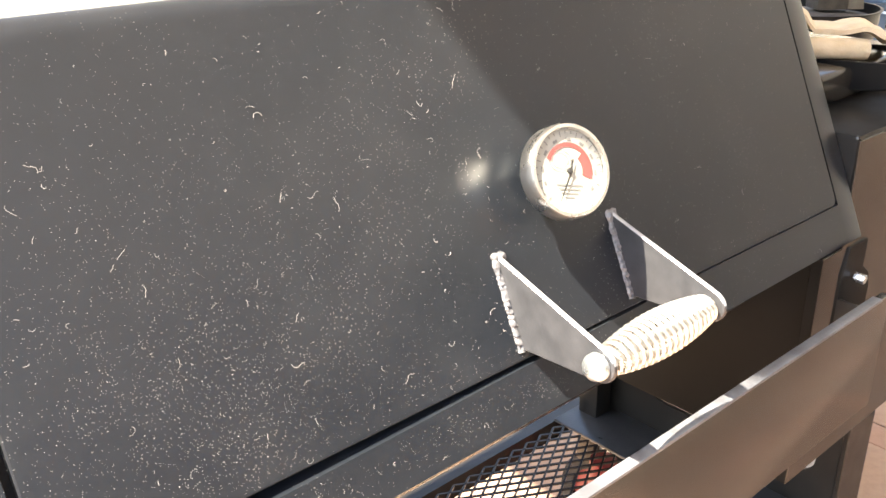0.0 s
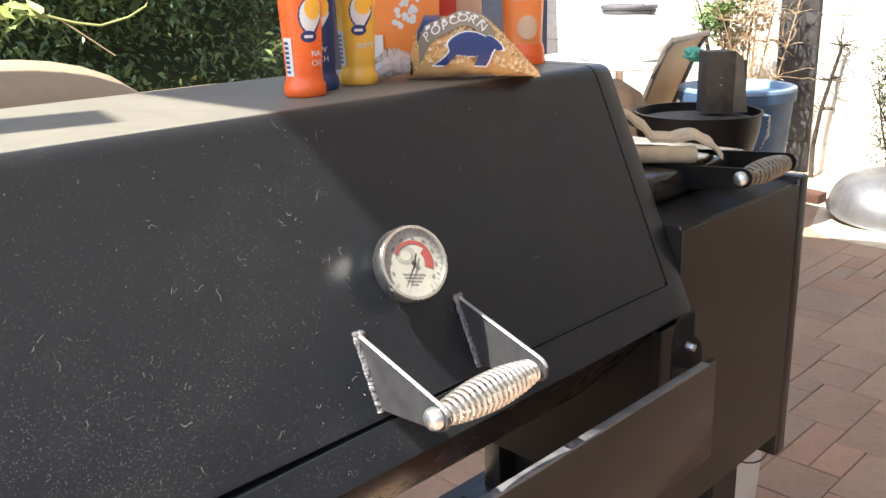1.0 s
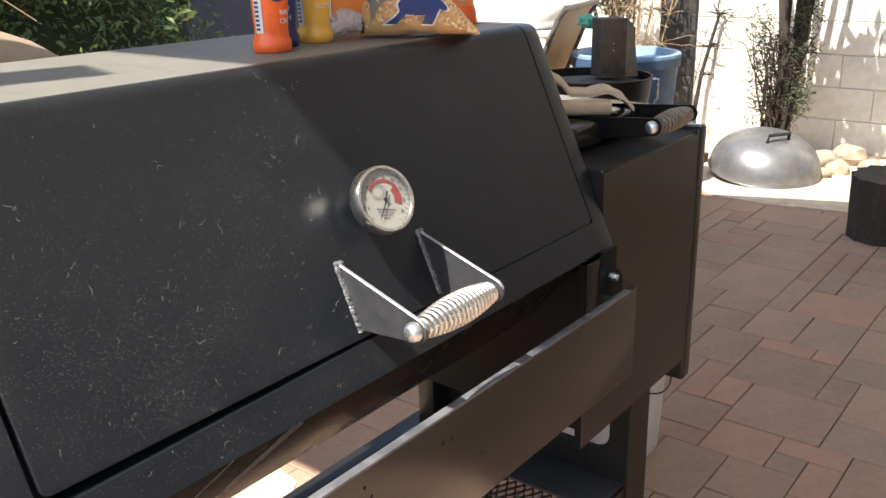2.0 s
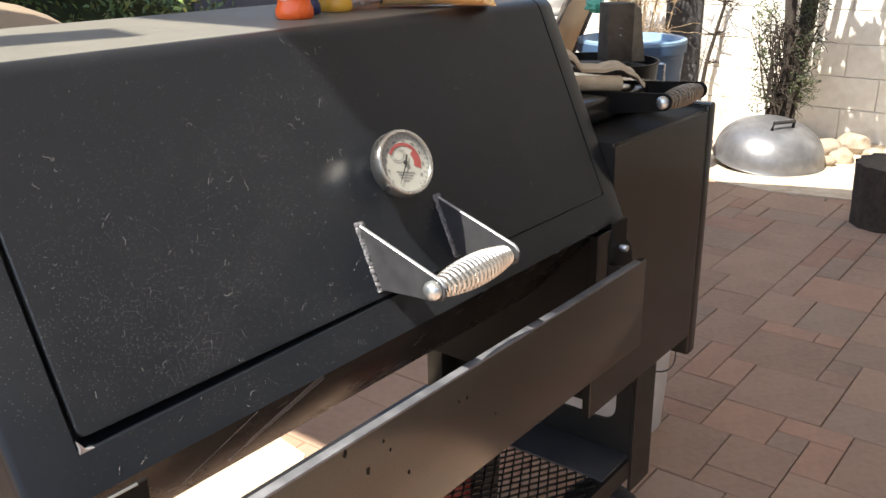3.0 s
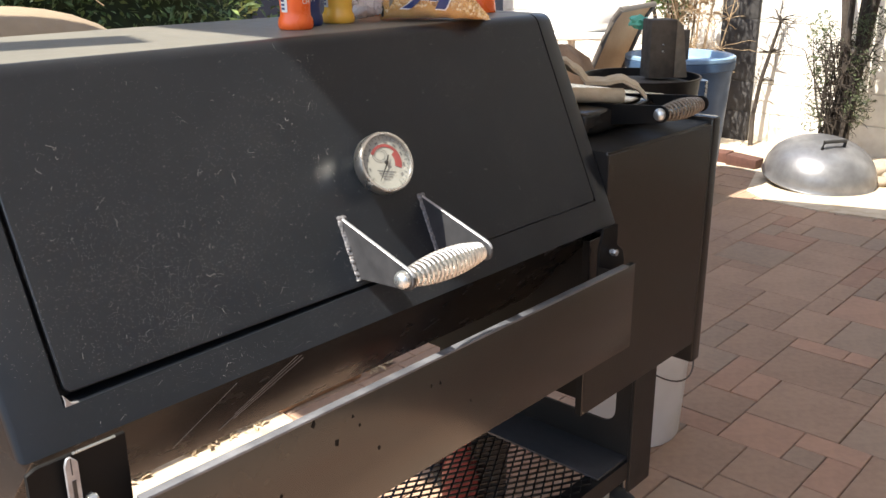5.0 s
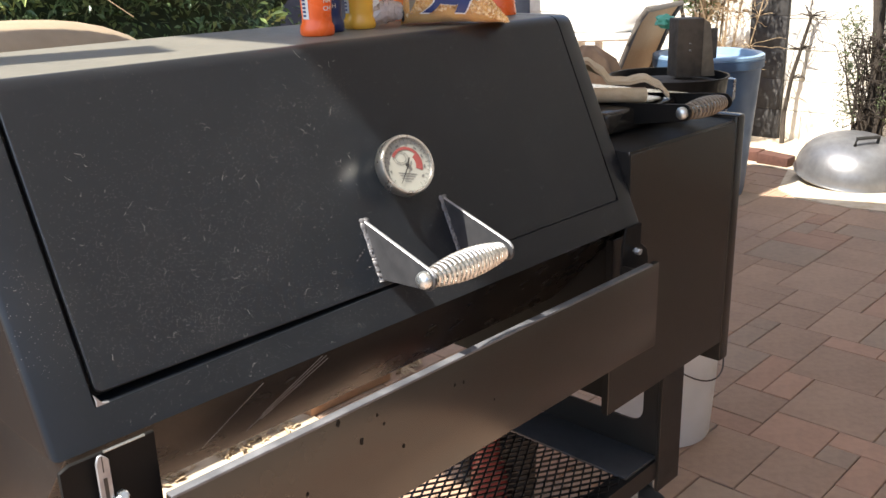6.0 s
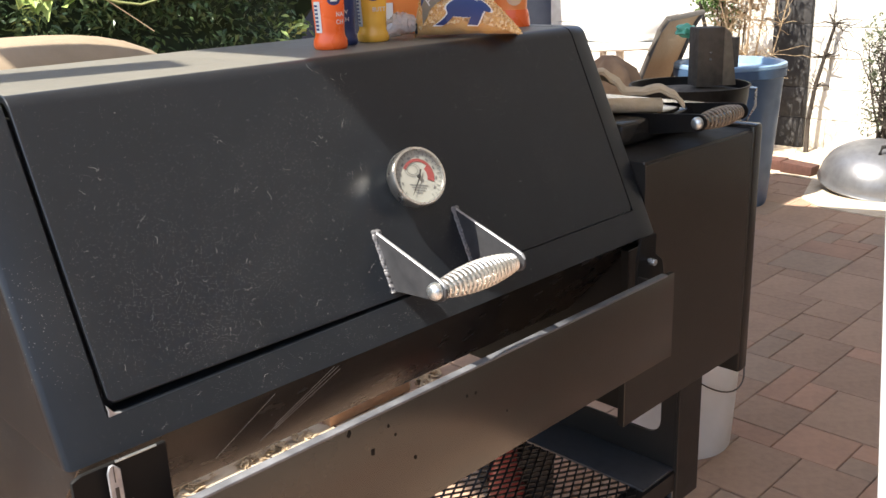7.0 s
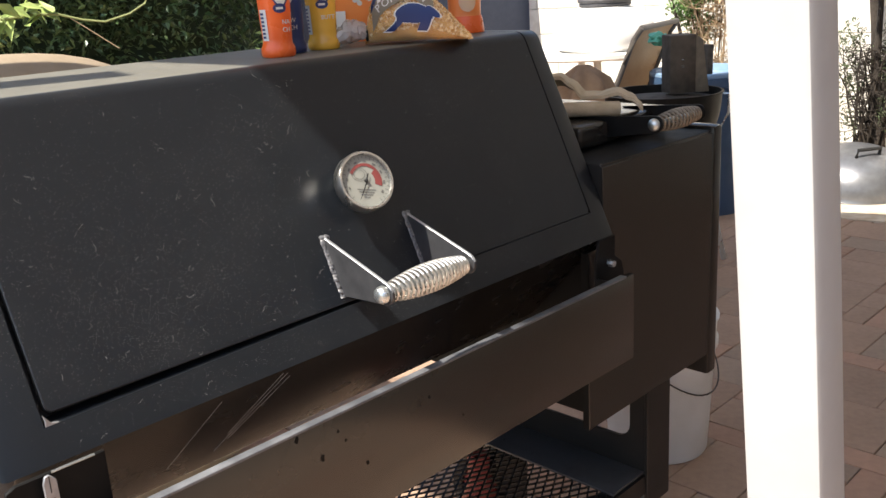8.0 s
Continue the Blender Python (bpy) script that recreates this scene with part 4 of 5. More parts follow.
def bag_print(name, mat, test, off, label=""):
    """Printed area on the side of the bag, as a skin just outside the film."""
    bm = bm_new()
    nu, na = 190, 130
    vs = []
    for i in range(nu + 1):
        u = 0.02 + 0.9 * i / nu
        w, h = bag_section(u)
        row = []
        for k in range(na + 1):
            a = math.pi - 0.45 + (math.pi * 0.72) * k / na
            cy_, cz_ = math.cos(a), -math.sin(a)
            yy = w * (1.075 + off) * (abs(cy_) ** 0.7) * math.copysign(1, cy_)
            zz = h / 2 + h / 2 * (1.075 + off) * (abs(cz_) ** 0.75) * math.copysign(1, cz_)
            row.append(bm.verts.new(MB @ Vector((-0.078 + 0.158 * u, yy, zz))))
        vs.append(row)
    for i in range(nu):
        for k in range(na):
            if test((i + 0.5) / nu, (k + 0.5) / na):
                bm.faces.new((vs[i][k], vs[i + 1][k], vs[i + 1][k + 1], vs[i][k + 1]))
    bmesh.ops.delete(bm, geom=[v for v in bm.verts if not v.link_faces], context="VERTS")
    part(name, bm, mat, bag, label, angle=80)


GREYPRINT = material("grey_print", (0.22, 0.19, 0.14), 0.4, mix=(0.3, 0.26, 0.19), scale=60)


def band_mid(u):
    return 0.26 + 0.34 * math.sin((u - 0.06) * 4.4)


def band(u, v):
    return 0.07 < u < 0.70 and abs(v - band_mid(u)) < 0.17


bag_print("grey_band", GREYPRINT, band, 0.012, "grey lettering band")
bag_print("band_bars", LABELWHITE, lambda u, v: 0.1 < u < 0.62 and int(u * 60) % 4 < 2 and 0.05 < v - band_mid(u) < 0.12, 0.02)
bag_print("navy_corner", NAVY, lambda u, v: 0.06 < u < 0.26 and v > band_mid(u) + 0.15, 0.015, "navy printed corner")
def navy_test(u, v):
    """A long rounded body on two stubby ends."""
    body = ((u - 0.50) / 0.19) ** 2 + ((v - 0.24) / 0.10) ** 2 < 1
    end = ((u - 0.69) / 0.07) ** 2 + ((v - 0.30) / 0.07) ** 2 < 1
    foot = abs(u - 0.37 + (0.2 - v) * 0.9) < 0.045 and 0.05 < v < 0.24 or abs(u - 0.62 + (0.2 - v) * 0.3) < 0.05 and 0.03 < v < 0.24
    return body or end or foot


bag_print("navy_shape", NAVY, navy_test, 0.024, "navy printed shape")
bag_print("shape_outline", LABELWHITE, lambda u, v: navy_test((u - 0.52) * 0.93 + 0.52, (v - 0.2) * 0.9 + 0.2), 0.017, "white outline")


def bag_point(u, v, out):
    w, h = bag_section(u)
    a = math.pi - 0.45 + math.pi * 0.72 * v
    cy_, cz_ = math.cos(a), -math.sin(a)
    return MB @ Vector((-0.078 + 0.158 * u, w * out * (abs(cy_) ** 0.7) * math.copysign(1, cy_), h / 2 + h / 2 * out * (abs(cz_) ** 0.75) * math.copysign(1, cz_)))


for k, letter in enumerate("POPCORN"):
    u = 0.14 + 0.075 * k
    u_, v_ = 0.02 + 0.9 * u, band_mid(u) - 0.05
    p0 = bag_point(u_, v_, 1.11)
    tx = (bag_point(u_ + 0.03, band_mid(u + 0.03) - 0.05, 1.11) - bag_point(u_ - 0.03, band_mid(u - 0.03) - 0.05, 1.11)).normalized()
    ty = bag_point(u_, v_ + 0.05, 1.11) - bag_point(u_, v_ - 0.05, 1.11)
    tz = tx.cross(ty).normalized()
    ty = tz.cross(tx)
    text_on(letter, "print_letter", 0.0165, Matrix(((tx.x, ty.x, tz.x, p0.x), (tx.y, ty.y, tz.y, p0.y), (tx.z, ty.z, tz.z, p0.z), (0, 0, 0, 1))), LABELWHITE, bag)
# gathered neck and loose tail of the bag
bm = bm_new()
r4 = random.Random(3)
rings = []
for i in range(15):
    u = i / 14
    x = -0.074 - 0.052 * u
    w = 0.008 + 0.022 * u ** 0.8
    h = 0.014 + 0.022 * math.sin(math.pi * min(1, u * 0.9)) - 0.008 * u
    ring = [bm.verts.new(MB @ Vector((x + r4.uniform(-0.002, 0.002), -0.014 + w * math.cos(a) + r4.uniform(-0.002, 0.002),
                                      max(0.0006, 0.012 * (1 - u) + h * (0.5 + 0.5 * math.sin(a)) + r4.uniform(-0.003, 0.003)))))
            for a in [2 * math.pi * k / 14 for k in range(14)]]
    rings.append(ring)
for a, b in zip(rings, rings[1:]):
    for k in range(14):
        bm.faces.new((a[k], a[(k + 1) % 14], b[(k + 1) % 14], b[k]))
TAIL = material("crinkled_film", (0.55, 0.54, 0.52), 0.25, mix=(0.7, 0.69, 0.67), scale=120, alpha=0.62)
part("twisted_neck", bm, TAIL, bag, "crinkled gathered plastic neck", angle=20)
bm = bm_new()
lathe(bm, [(0.006, -0.002), (0.0085, -0.001), (0.0085, 0.001), (0.006, 0.002)], 14, MB @ Matrix.Translation((-0.075, -0.012, 0.014)) @ Euler((0, radians(90), 0)).to_matrix().to_4x4())
part("wire_tie", bm, INK, bag)

# ---- gloves on the firebox lid ----
def cloth(bm, cx, cy, z0, w, d, rz, amp, seed, thick=0.004, drape=0.0, nx=34, ny=26, taper=0.0):
    m = pose(cx, cy, z0, 0, 0, rz)
    top = []
    for i in range(nx + 1):
        row = []
        for j in range(ny + 1):
            u, v = i / nx * 2 - 1, j / ny * 2 - 1
            x = u * w / 2 + 0.008 * noise.noise(Vector((v * 2, seed, 0)))
            y = v * d / 2 * (1 - taper * (u + 1) / 2) + 0.008 * noise.noise(Vector((u * 2, seed, 3)))
            f = 0.5 + 0.5 * math.sin(2.6 * u + 1.2 * v + seed) + 0.5 * noise.noise(Vector((u * 1.7, v * 1.7, seed)))
            edge = min(1, 1.6 * (1 - max(abs(u), abs(v)) ** 4))
            z = thick + amp * max(0, f) * (0.35 + 0.65 * edge) - drape * max(0, u) ** 2
            row.append((x, y, z))
        top.append(row)
    A = [[bm.verts.new(m @ Vector(p)) for p in row] for row in top]
    B = [[bm.verts.new(m @ Vector((p[0], p[1], p[2] - thick))) for p in row] for row in top]
    for i in range(nx):
        for j in range(ny):
            bm.faces.new((A[i][j], A[i + 1][j], A[i + 1][j + 1], A[i][j + 1]))
            bm.faces.new((B[i][j], B[i][j + 1], B[i + 1][j + 1], B[i + 1][j]))
    for i in range(nx):
        for j in (0, ny):
            bm.faces.new((A[i][j], A[i + 1][j], B[i + 1][j], B[i][j]))
    for j in range(ny):
        for i in (0, nx):
            bm.faces.new((A[i][j], B[i][j], B[i][j + 1], A[i][j + 1]))


gl = thing("leather_glove", "tan suede work glove lying rumpled on the firebox lid", "glove", "gloves")
bm = bm_new()
cloth(bm, 1.33, 0.745, 0.984, 0.15, 0.11, -40, 0.012, 1.3)
part("glove_body", bm, SUEDE, gl, angle=70)
bm = bm_new()
tube(bm, [(1.228, 0.752, 0.998), (1.26, 0.712, 1.0), (1.300, 0.668, 0.999), (1.335, 0.640, 0.997)], 0.0135, 12)
part("rolled_cuff", bm, SUEDE, gl, "rolled cuff")
gl2 = thing("leather_glove", "tan suede work glove folded over another on the lid", "glove", "gloves")
bm = bm_new()
prof = [(0.0, 0.050), (0.02, 0.070), (0.045, 0.074), (0.062, 0.060), (0.078, 0.036), (0.095, 0.036), (0.118, 0.042), (0.138, 0.030), (0.152, 0.012)]
rv, dv = Vector((0.56, -0.83, 0)), Vector((0.83, 0.56, 0))
rows = []
for j in range(13):
    v = j / 12
    row = []
    for i in range(33):
        s = 0.152 * i / 32
        k_ = 1.38
        for (s0, h0), (s1, h1) in zip(prof, prof[1:]):
            if s0 <= s <= s1 + 1e-9:
                w_ = (s - s0) / (s1 - s0)
                h = h0 + (h1 - h0) * (w_ * w_ * (3 - 2 * w_))
        h *= 1 - 0.35 * (2 * v - 1) ** 2 * (v > 0.5)
        h += 0.004 * noise.noise(Vector((s * 40, v * 5, 2)))
        row.append(Vector((1.235, 0.775, 0.985)) + rv * (s * k_ + 0.006 * noise.noise(Vector((v * 4, 1, s * 20)))) + dv * (0.12 * v) + Vector((0, 0, h)))
    rows.append(row)
A = [[bm.verts.new(p) for p in row] for row in rows]
B = [[bm.verts.new(p - Vector((0, 0, 0.006))) for p in row] for row in rows]
for j in range(12):
    for i in range(32):
        bm.faces.new((A[j][i], A[j][i + 1], A[j + 1][i + 1], A[j + 1][i]))
        bm.faces.new((B[j][i], B[j + 1][i], B[j + 1][i + 1], B[j][i + 1]))
for i in range(32):
    for j in (0, 12):
        bm.faces.new((A[j][i], B[j][i], B[j][i + 1], A[j][i + 1]))
for j in range(12):
    for i in (0, 32):
        bm.faces.new((A[j][i], A[j + 1][i], B[j + 1][i], B[j][i]))
part("glove_body", bm, SUEDE, gl2, angle=70)

# ---- pail behind the stand ----
pail = thing("plastic_pail", "white five-gallon plastic pail with wire bail on the pavers", "bucket")
MP = Matrix.Translation((1.898, 0.893, 0))
bm = bm_new()
lathe(bm, [(0, 0.004), (0.115, 0.004), (0.128, 0.0), (0.131, 0.006), (0.146, 0.30), (0.152, 0.30), (0.152, 0.316), (0.147, 0.318), (0.148, 0.37), (0.153, 0.372), (0.153, 0.378), (0.143, 0.378), (0.128, 0.012), (0, 0.012)], 48, MP)
part("pail_body", bm, PAIL, pail)
bm = bm_new()
pts = []
for k in range(25):
    a = math.pi * k / 24
    pts.append(MP @ Vector((0.155 * math.cos(a) * 0.99, -0.158 * math.sin(a) * 0.98 - 0.0, 0.34 - 0.15 * math.sin(a))))
tube(bm, pts, 0.002, 6)
part("wire_bail", bm, WIRE, pail, "dark wire handle")

# ---- second grill: kettle bowl without lid, with a wood block in it ----
kg = thing("kettle_grill", "black enamel kettle grill without its lid", "grill")
KC = (3.29, 1.72)
MK = Matrix.Translation((KC[0], KC[1], 0.735))
bm = bm_new()
R = 0.238
prof = [(R * math.cos(radians(a)) ** 0.55 if a > -90 else 0, R * 1.05 * math.sin(radians(a))) for a in range(-90, 1, 9)]
prof[0] = (0, prof[0][1])
prof += [(R + 0.007, 0.0), (R + 0.007, 0.006), (R - 0.002, 0.006)]
prof += [((R - 0.006) * math.cos(radians(a)) ** 0.55, (R - 0.006) * 1.05 * math.sin(radians(a))) for a in range(-2, -91, -11)]
lathe(bm, prof, 48, MK)
part("bowl", bm, ENAMEL, kg)
bm = bm_new()
lathe(bm, [(0, -0.034), (R * 0.965, -0.034), (R * 0.965, -0.028), (R * 0.6, -0.018), (0, -0.010)], 40, MK)
part("grate_ash", bm, OLDWOOD, kg, "rusty grate covered in ash")
for k in range(3):
    a = radians(70 + 120 * k)
    bm = bm_new()
    tube(bm, [(KC[0] + 0.15 * math.cos(a), KC[1] + 0.15 * math.sin(a), 0.56), (KC[0] + 0.27 * math.cos(a), KC[1] + 0.27 * math.sin(a), 0.0)], 0.011, 10)
    part("leg", bm, ZINC, kg)
bm = bm_new()
rt = Vector((0.45, -0.89, 0))
base = Vector((KC[0], KC[1], 0.70)) + rt * 0.235
tube(bm, [base + Vector((0, 0, 0.03)), base + rt * 0.03 + Vector((0, 0, 0.025)), base + rt * 0.03 + Vector((0, 0, -0.05)), base + rt * -0.01 + Vector((0, 0, -0.13)), base + rt * -0.05 + Vector((0, 0, -0.17))], 0.006, 8)
part("side_handle", bm, ZINC, kg, "bent wire side handle")
wb = thing("wooden_box", "weathered dark wooden block box standing on the kettle grate", "box")
wb.matrix_basis = pose(3.355, 1.675, 0.7315, 0, 0, -38)
bm = bm_new()
box(bm, -0.065, 0.045, -0.05, 0.05, 0, 0.235, 0.004)
part("dark_panel", bm, OLDWOOD, wb)
# Right face in a paler tone than the rest of the box.
bm = bm_new()
prism(bm, [(0.045, 0.0), (0.105, 0.0), (0.075, 0.21), (0.045, 0.235)], "y", -0.048, 0.05, 0.003)
part("side_board", bm, material("paler_board", (0.20, 0.17, 0.13), 0.85, mix=(0.13, 0.11, 0.085), scale=30, bump=0.5), wb, "paler side board")
bm = bm_new()
for z in (0.11, 0.135):
    bolt(bm, 0, 0, 0, 0.004)
    bmesh.ops.transform(bm, matrix=Matrix.Translation((-0.012, -0.05, z)) @ Euler((0, 0, radians(90))).to_matrix().to_4x4(), verts=[v for v in bm.verts if v.co.length < 0.02])
part("nail_heads", bm, ZINC, wb)
tb = thing("teal_bag", "small teal plastic scrap behind the wooden box", "plastic")
bm = bm_new()
bmesh.ops.create_icosphere(bm, subdivisions=3, radius=0.04)
for v in bm.verts:
    v.co *= 1 + 0.5 * noise.noise(v.co * 60)
    v.co.z *= 0.7
bmesh.ops.transform(bm, matrix=Matrix.Translation((3.385, 1.80, 0.945)), verts=bm.verts)
part("scrap", bm, TEAL, tb)

# ---- blue barrel ----
br = thing("plastic_barrel", "blue plastic rubbish barrel with lid near the wall", "barrel")
MBR = Matrix.Translation((4.23, 2.04, 0))
bm = bm_new()
lathe(bm, [(0, 0.01), (0.20, 0.01), (0.215, 0.0), (0.222, 0.02), (0.262, 0.62), (0.264, 0.655), (0.276, 0.66), (0.278, 0.70), (0.266, 0.703), (0.255, 0.66), (0.215, 0.03), (0, 0.03)], 56, MBR)
part("barrel_body", bm, BLUE, br)
# Lid much paler than the body: sunlight on it is put into the colour.
bm = bm_new()
lathe(bm, [(0.272, 0.700), (0.277, 0.706), (0.276, 0.720), (0.266, 0.726), (0.246, 0.722), (0.236, 0.690), (0.16, 0.692), (0, 0.700)], 56, MBR)
part("lid", bm, material("sunlit_blue_lid", (0.20, 0.31, 0.44), 0.35, mix=(0.15, 0.25, 0.37), scale=15), br, "lid painted paler for the sun on it")
bm = bm_new()
box(bm, 4.06, 4.11, 1.93, 1.97, 0.715, 0.86, 0.004)
part("lid_post", bm, OLDWOOD, br, "grey wooden stub")

# ---- sling chair ----
def sling_chair(m, label, sling):
    ch = thing("patio_chair", label, "chair", "patio chairs")
    ch.matrix_basis = m
    W = 0.27
    bm = bm_new()
    ptsl = [(-0.17, 0.40), (-0.26, 0.58), (-0.34, 0.78), (-0.39, 0.90), (-0.43, 0.955)]
    lo = [[bm.verts.new((sx * (W - 0.012), y + 0.008 * s, z)) for y, z in ptsl] for sx in (-1, 1) for s in (0, 1)]
    for i in range(len(ptsl) - 1):
        bm.faces.new((lo[0][i], lo[2][i], lo[2][i + 1], lo[0][i + 1]))
        bm.faces.new((lo[1][i], lo[1][i + 1], lo[3][i + 1], lo[3][i]))
        bm.faces.new((lo[0][i], lo[0][i + 1], lo[1][i + 1], lo[1][i]))
        bm.faces.new((lo[2][i], lo[3][i], lo[3][i + 1], lo[2][i + 1]))
    part("backrest", bm, sling, ch, "tan mesh sling back")
    bm = bm_new()
    box(bm, -W + 0.012, W - 0.012, -0.17, 0.30, 0.398, 0.406, 0.002)
    part("seat", bm, sling, ch)
    for sx in (-1, 1):
        bm = bm_new()
        tube(bm, [(sx * W, 0.32, 0.41), (sx * W, -0.15, 0.395)] + [(sx * W, y - 0.004, z) for y, z in ptsl], 0.014, 10)
        part("side_rail", bm, BRONZE, ch)
        bm = bm_new()
        tube(bm, [(sx * (W + 0.02), 0.30, 0.0), (sx * (W + 0.02), 0.26, 0.60), (sx * (W + 0.02), -0.24, 0.62), (sx * (W + 0.02), -0.30, 0.0)], 0.013, 10)
        part("leg_frame", bm, BRONZE, ch)
    bm = bm_new()
    tube(bm, [(-W, -0.432, 0.955), (W, -0.432, 0.955)], 0.014, 10)
    part("top_rail", bm, BRONZE, ch)
    return ch


sling_chair(pose(4.05, 2.67, 0, 0, 0, 12), "tan mesh sling patio chair with dark frame", SLING)

# ---- kettle lid on the ground ----
kl = thing("dome_cover", "weathered grey dome grill lid lying on sunlit dirt", "grill lid")
ML = Matrix.Translation((4.90, 1.50, 0.045)) @ Euler((radians(7), radians(-6), radians(0))).to_matrix().to_4x4()
bm = bm_new()
RL = 0.294
prof = [(RL - 0.006, 0.0), (RL + 0.004, -0.004), (RL + 0.008, 0.004), (RL + 0.002, 0.012)]
prof += [(RL * math.cos(radians(a)) ** 0.8 if a < 90 else 0, 0.012 + 0.20 * math.sin(radians(a))) for a in range(6, 91, 7)]
prof[-1] = (0, prof[-1][1])
lathe(bm, prof, 56, ML)
part("dome", bm, ALU, kl)
bm = bm_new()
hp = [Vector((-0.065, -0.02, 0.222)), Vector((-0.065, -0.025, 0.265)), Vector((0.065, -0.025, 0.265)), Vector((0.065, -0.02, 0.222))]
HM = ML @ Matrix.Translation((-0.06, -0.05, -0.026)) @ Euler((0, 0, radians(-35))).to_matrix().to_4x4()
tube(bm, [HM @ p for p in hp], 0.010, 8)
part("handle", bm, INK, kl, "black bar handle")
for k, (x, y, s) in enumerate(((5.30, 1.28, 0.09), (5.18, 1.18, 0.07), (5.46, 1.20, 0.10), (5.05, 1.22, 0.05), (5.35, 1.05, 0.06), (5.22, 0.88, 0.06))):
    bm = bm_new()
    bmesh.ops.create_icosphere(bm, subdivisions=3, radius=s)
    for v in bm.verts:
        v.co *= 1 + 0.35 * noise.noise(v.co * (3 / s * 0.4) + Vector((k * 7, 0, 0)))
        v.co.z *= 0.7
    bmesh.ops.transform(bm, matrix=Matrix.Translation((x, y, s * 0.45)), verts=bm.verts)
    solid("field_stone", bm, STONE, "pale rough field stone on the dirt", "stone", "field stones")
# brick edging
for k in range(9):
    bm = bm_new()
    box(bm, -0.05, 0.05, -0.095, 0.095, 0, 0.065, 0.004)
    b_ = solid("edging_brick", bm, BRICKRED, "worn red edging brick along the dirt bed", "brick", "edging bricks")
    b_.matrix_basis = pose(5.02 + 0.012 * (k % 3) + 0.03 * k, 1.98 + k * 0.20, 0.0, rng.uniform(-3, 3), rng.uniform(-4, 4), rng.uniform(-6, 6) - 8)

# stump
st = thing("tree_stump", "dark rough-barked log stump standing on the pavers", "stump")
bm = bm_new()
rings = []
for j in range(9):
    z = 0.34 * j / 8
    ring = []
    for k in range(44):
        a = 2 * math.pi * k / 44
        r = 0.19 * (1 + 0.05 * math.sin(3 * a) + 0.09 * noise.noise(Vector((math.cos(a) * 5, math.sin(a) * 5, z * 2)))) + 0.010 * (1 if k % 3 == 0 else -0.4)
        ring.append(bm.verts.new((4.17 + r * math.cos(a), 0.68 + r * math.sin(a), z * 0.8)))
    rings.append(ring)
for a, b in zip(rings, rings[1:]):
    for k in range(44):
        bm.faces.new((a[k], a[(k + 1) % 44], b[(k + 1) % 44], b[k]))
bm.faces.new(rings[-1])
part("bark", bm, BARK, st, angle=20)

# ---- shadow strip and plants at the wall ----
# Dark blocks laid on the wall in place of a cast shadow.
wallshade = thing("wall_pilaster", "dark grey blocks in place of a shadow on the white wall", "pilaster", kind="structure")
SHADOWBLOCK = material("shadow_grey_block", (0.050, 0.049, 0.050), 0.9, mix=(0.036, 0.035, 0.036), scale=25, bump=0.6, bump_scale=70)
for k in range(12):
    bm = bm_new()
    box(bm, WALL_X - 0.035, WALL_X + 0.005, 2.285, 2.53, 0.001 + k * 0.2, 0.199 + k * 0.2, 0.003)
    part("block", bm, SHADOWBLOCK, wallshade)


def leaf_cloud(name, centres, n, size, mat, seed, parent, flat=0.5, aspect=0.42):
    r = random.Random(seed)
    verts, faces = [], []
    for i in range(n):
        c, rad = r.choice(centres)
        d = Vector((r.gauss(0, 1), r.gauss(0, 1), r.gauss(0, 1))).normalized() * rad[0] * r.random() ** 0.45
        p = Vector(c) + Vector((d.x, d.y, d.z * rad[1]))
        s = size * r.uniform(0.6, 1.35)
        q = Euler((r.uniform(-1.1, 1.1), r.uniform(-1.1, 1.1), r.uniform(0, 6.28))).to_matrix()
        i0 = len(verts)
        for v in ((-s, 0, 0), (-s * 0.2, -s * aspect, s * 0.12), (s, 0, -s * 0.1), (-s * 0.2, s * aspect, s * 0.12)):
            verts.append(p + q @ Vector(v))
        faces += [(i0, i0 + 1, i0 + 2), (i0, i0 + 2, i0 + 3)]
    me = bpy.data.meshes.new(name)
    me.from_pydata(verts, [], faces)
    me.materials.append(mat)
    ob = new(name, me)
    if parent:
        ob.parent = parent
    return ob


def stems(bm, base, n, spread, h, r0, seed, wob=0.05, seg=7):
    r = random.Random(seed)
    tips = []
    for i in range(n):
        p = Vector(base) + Vector((r.uniform(-1, 1), r.uniform(-1, 1), 0)) * spread * 0.35
        d = Vector((r.uniform(-1, 1) * spread, r.uniform(-1, 1) * spread, 1)).normalized()
        pts = [p.copy()]
        for k in range(8):
            p = p + d * (h / 8) * r.uniform(0.85, 1.1)
            d = (d + Vector((r.uniform(-wob, wob), r.uniform(-wob, wob), 0.02))).normalized()
            pts.append(p.copy())
        tube(bm, pts, r0 * r.uniform(0.6, 1.1), seg, 0.35)
        tips.append(pts)
    return tips


def twigs(bm, lines, n, length, r0, seed):
    r = random.Random(seed)
    for i in range(n):
        pts = r.choice(lines)
        p = pts[r.randint(2, len(pts) - 1)].copy()
        d = Vector((r.uniform(-1, 1), r.uniform(-1, 1), r.uniform(-0.3, 0.9))).normalized()
        out = [p.copy()]
        L = length * r.uniform(0.4, 1.2)
        for k in range(5):
            p = p + d * L / 5
            d = (d + Vector((r.uniform(-0.5, 0.5), r.uniform(-0.5, 0.5), r.uniform(-0.45, 0.35)))).normalized()
            out.append(p.copy())
        tube(bm, out, r0, 5, 0.4)


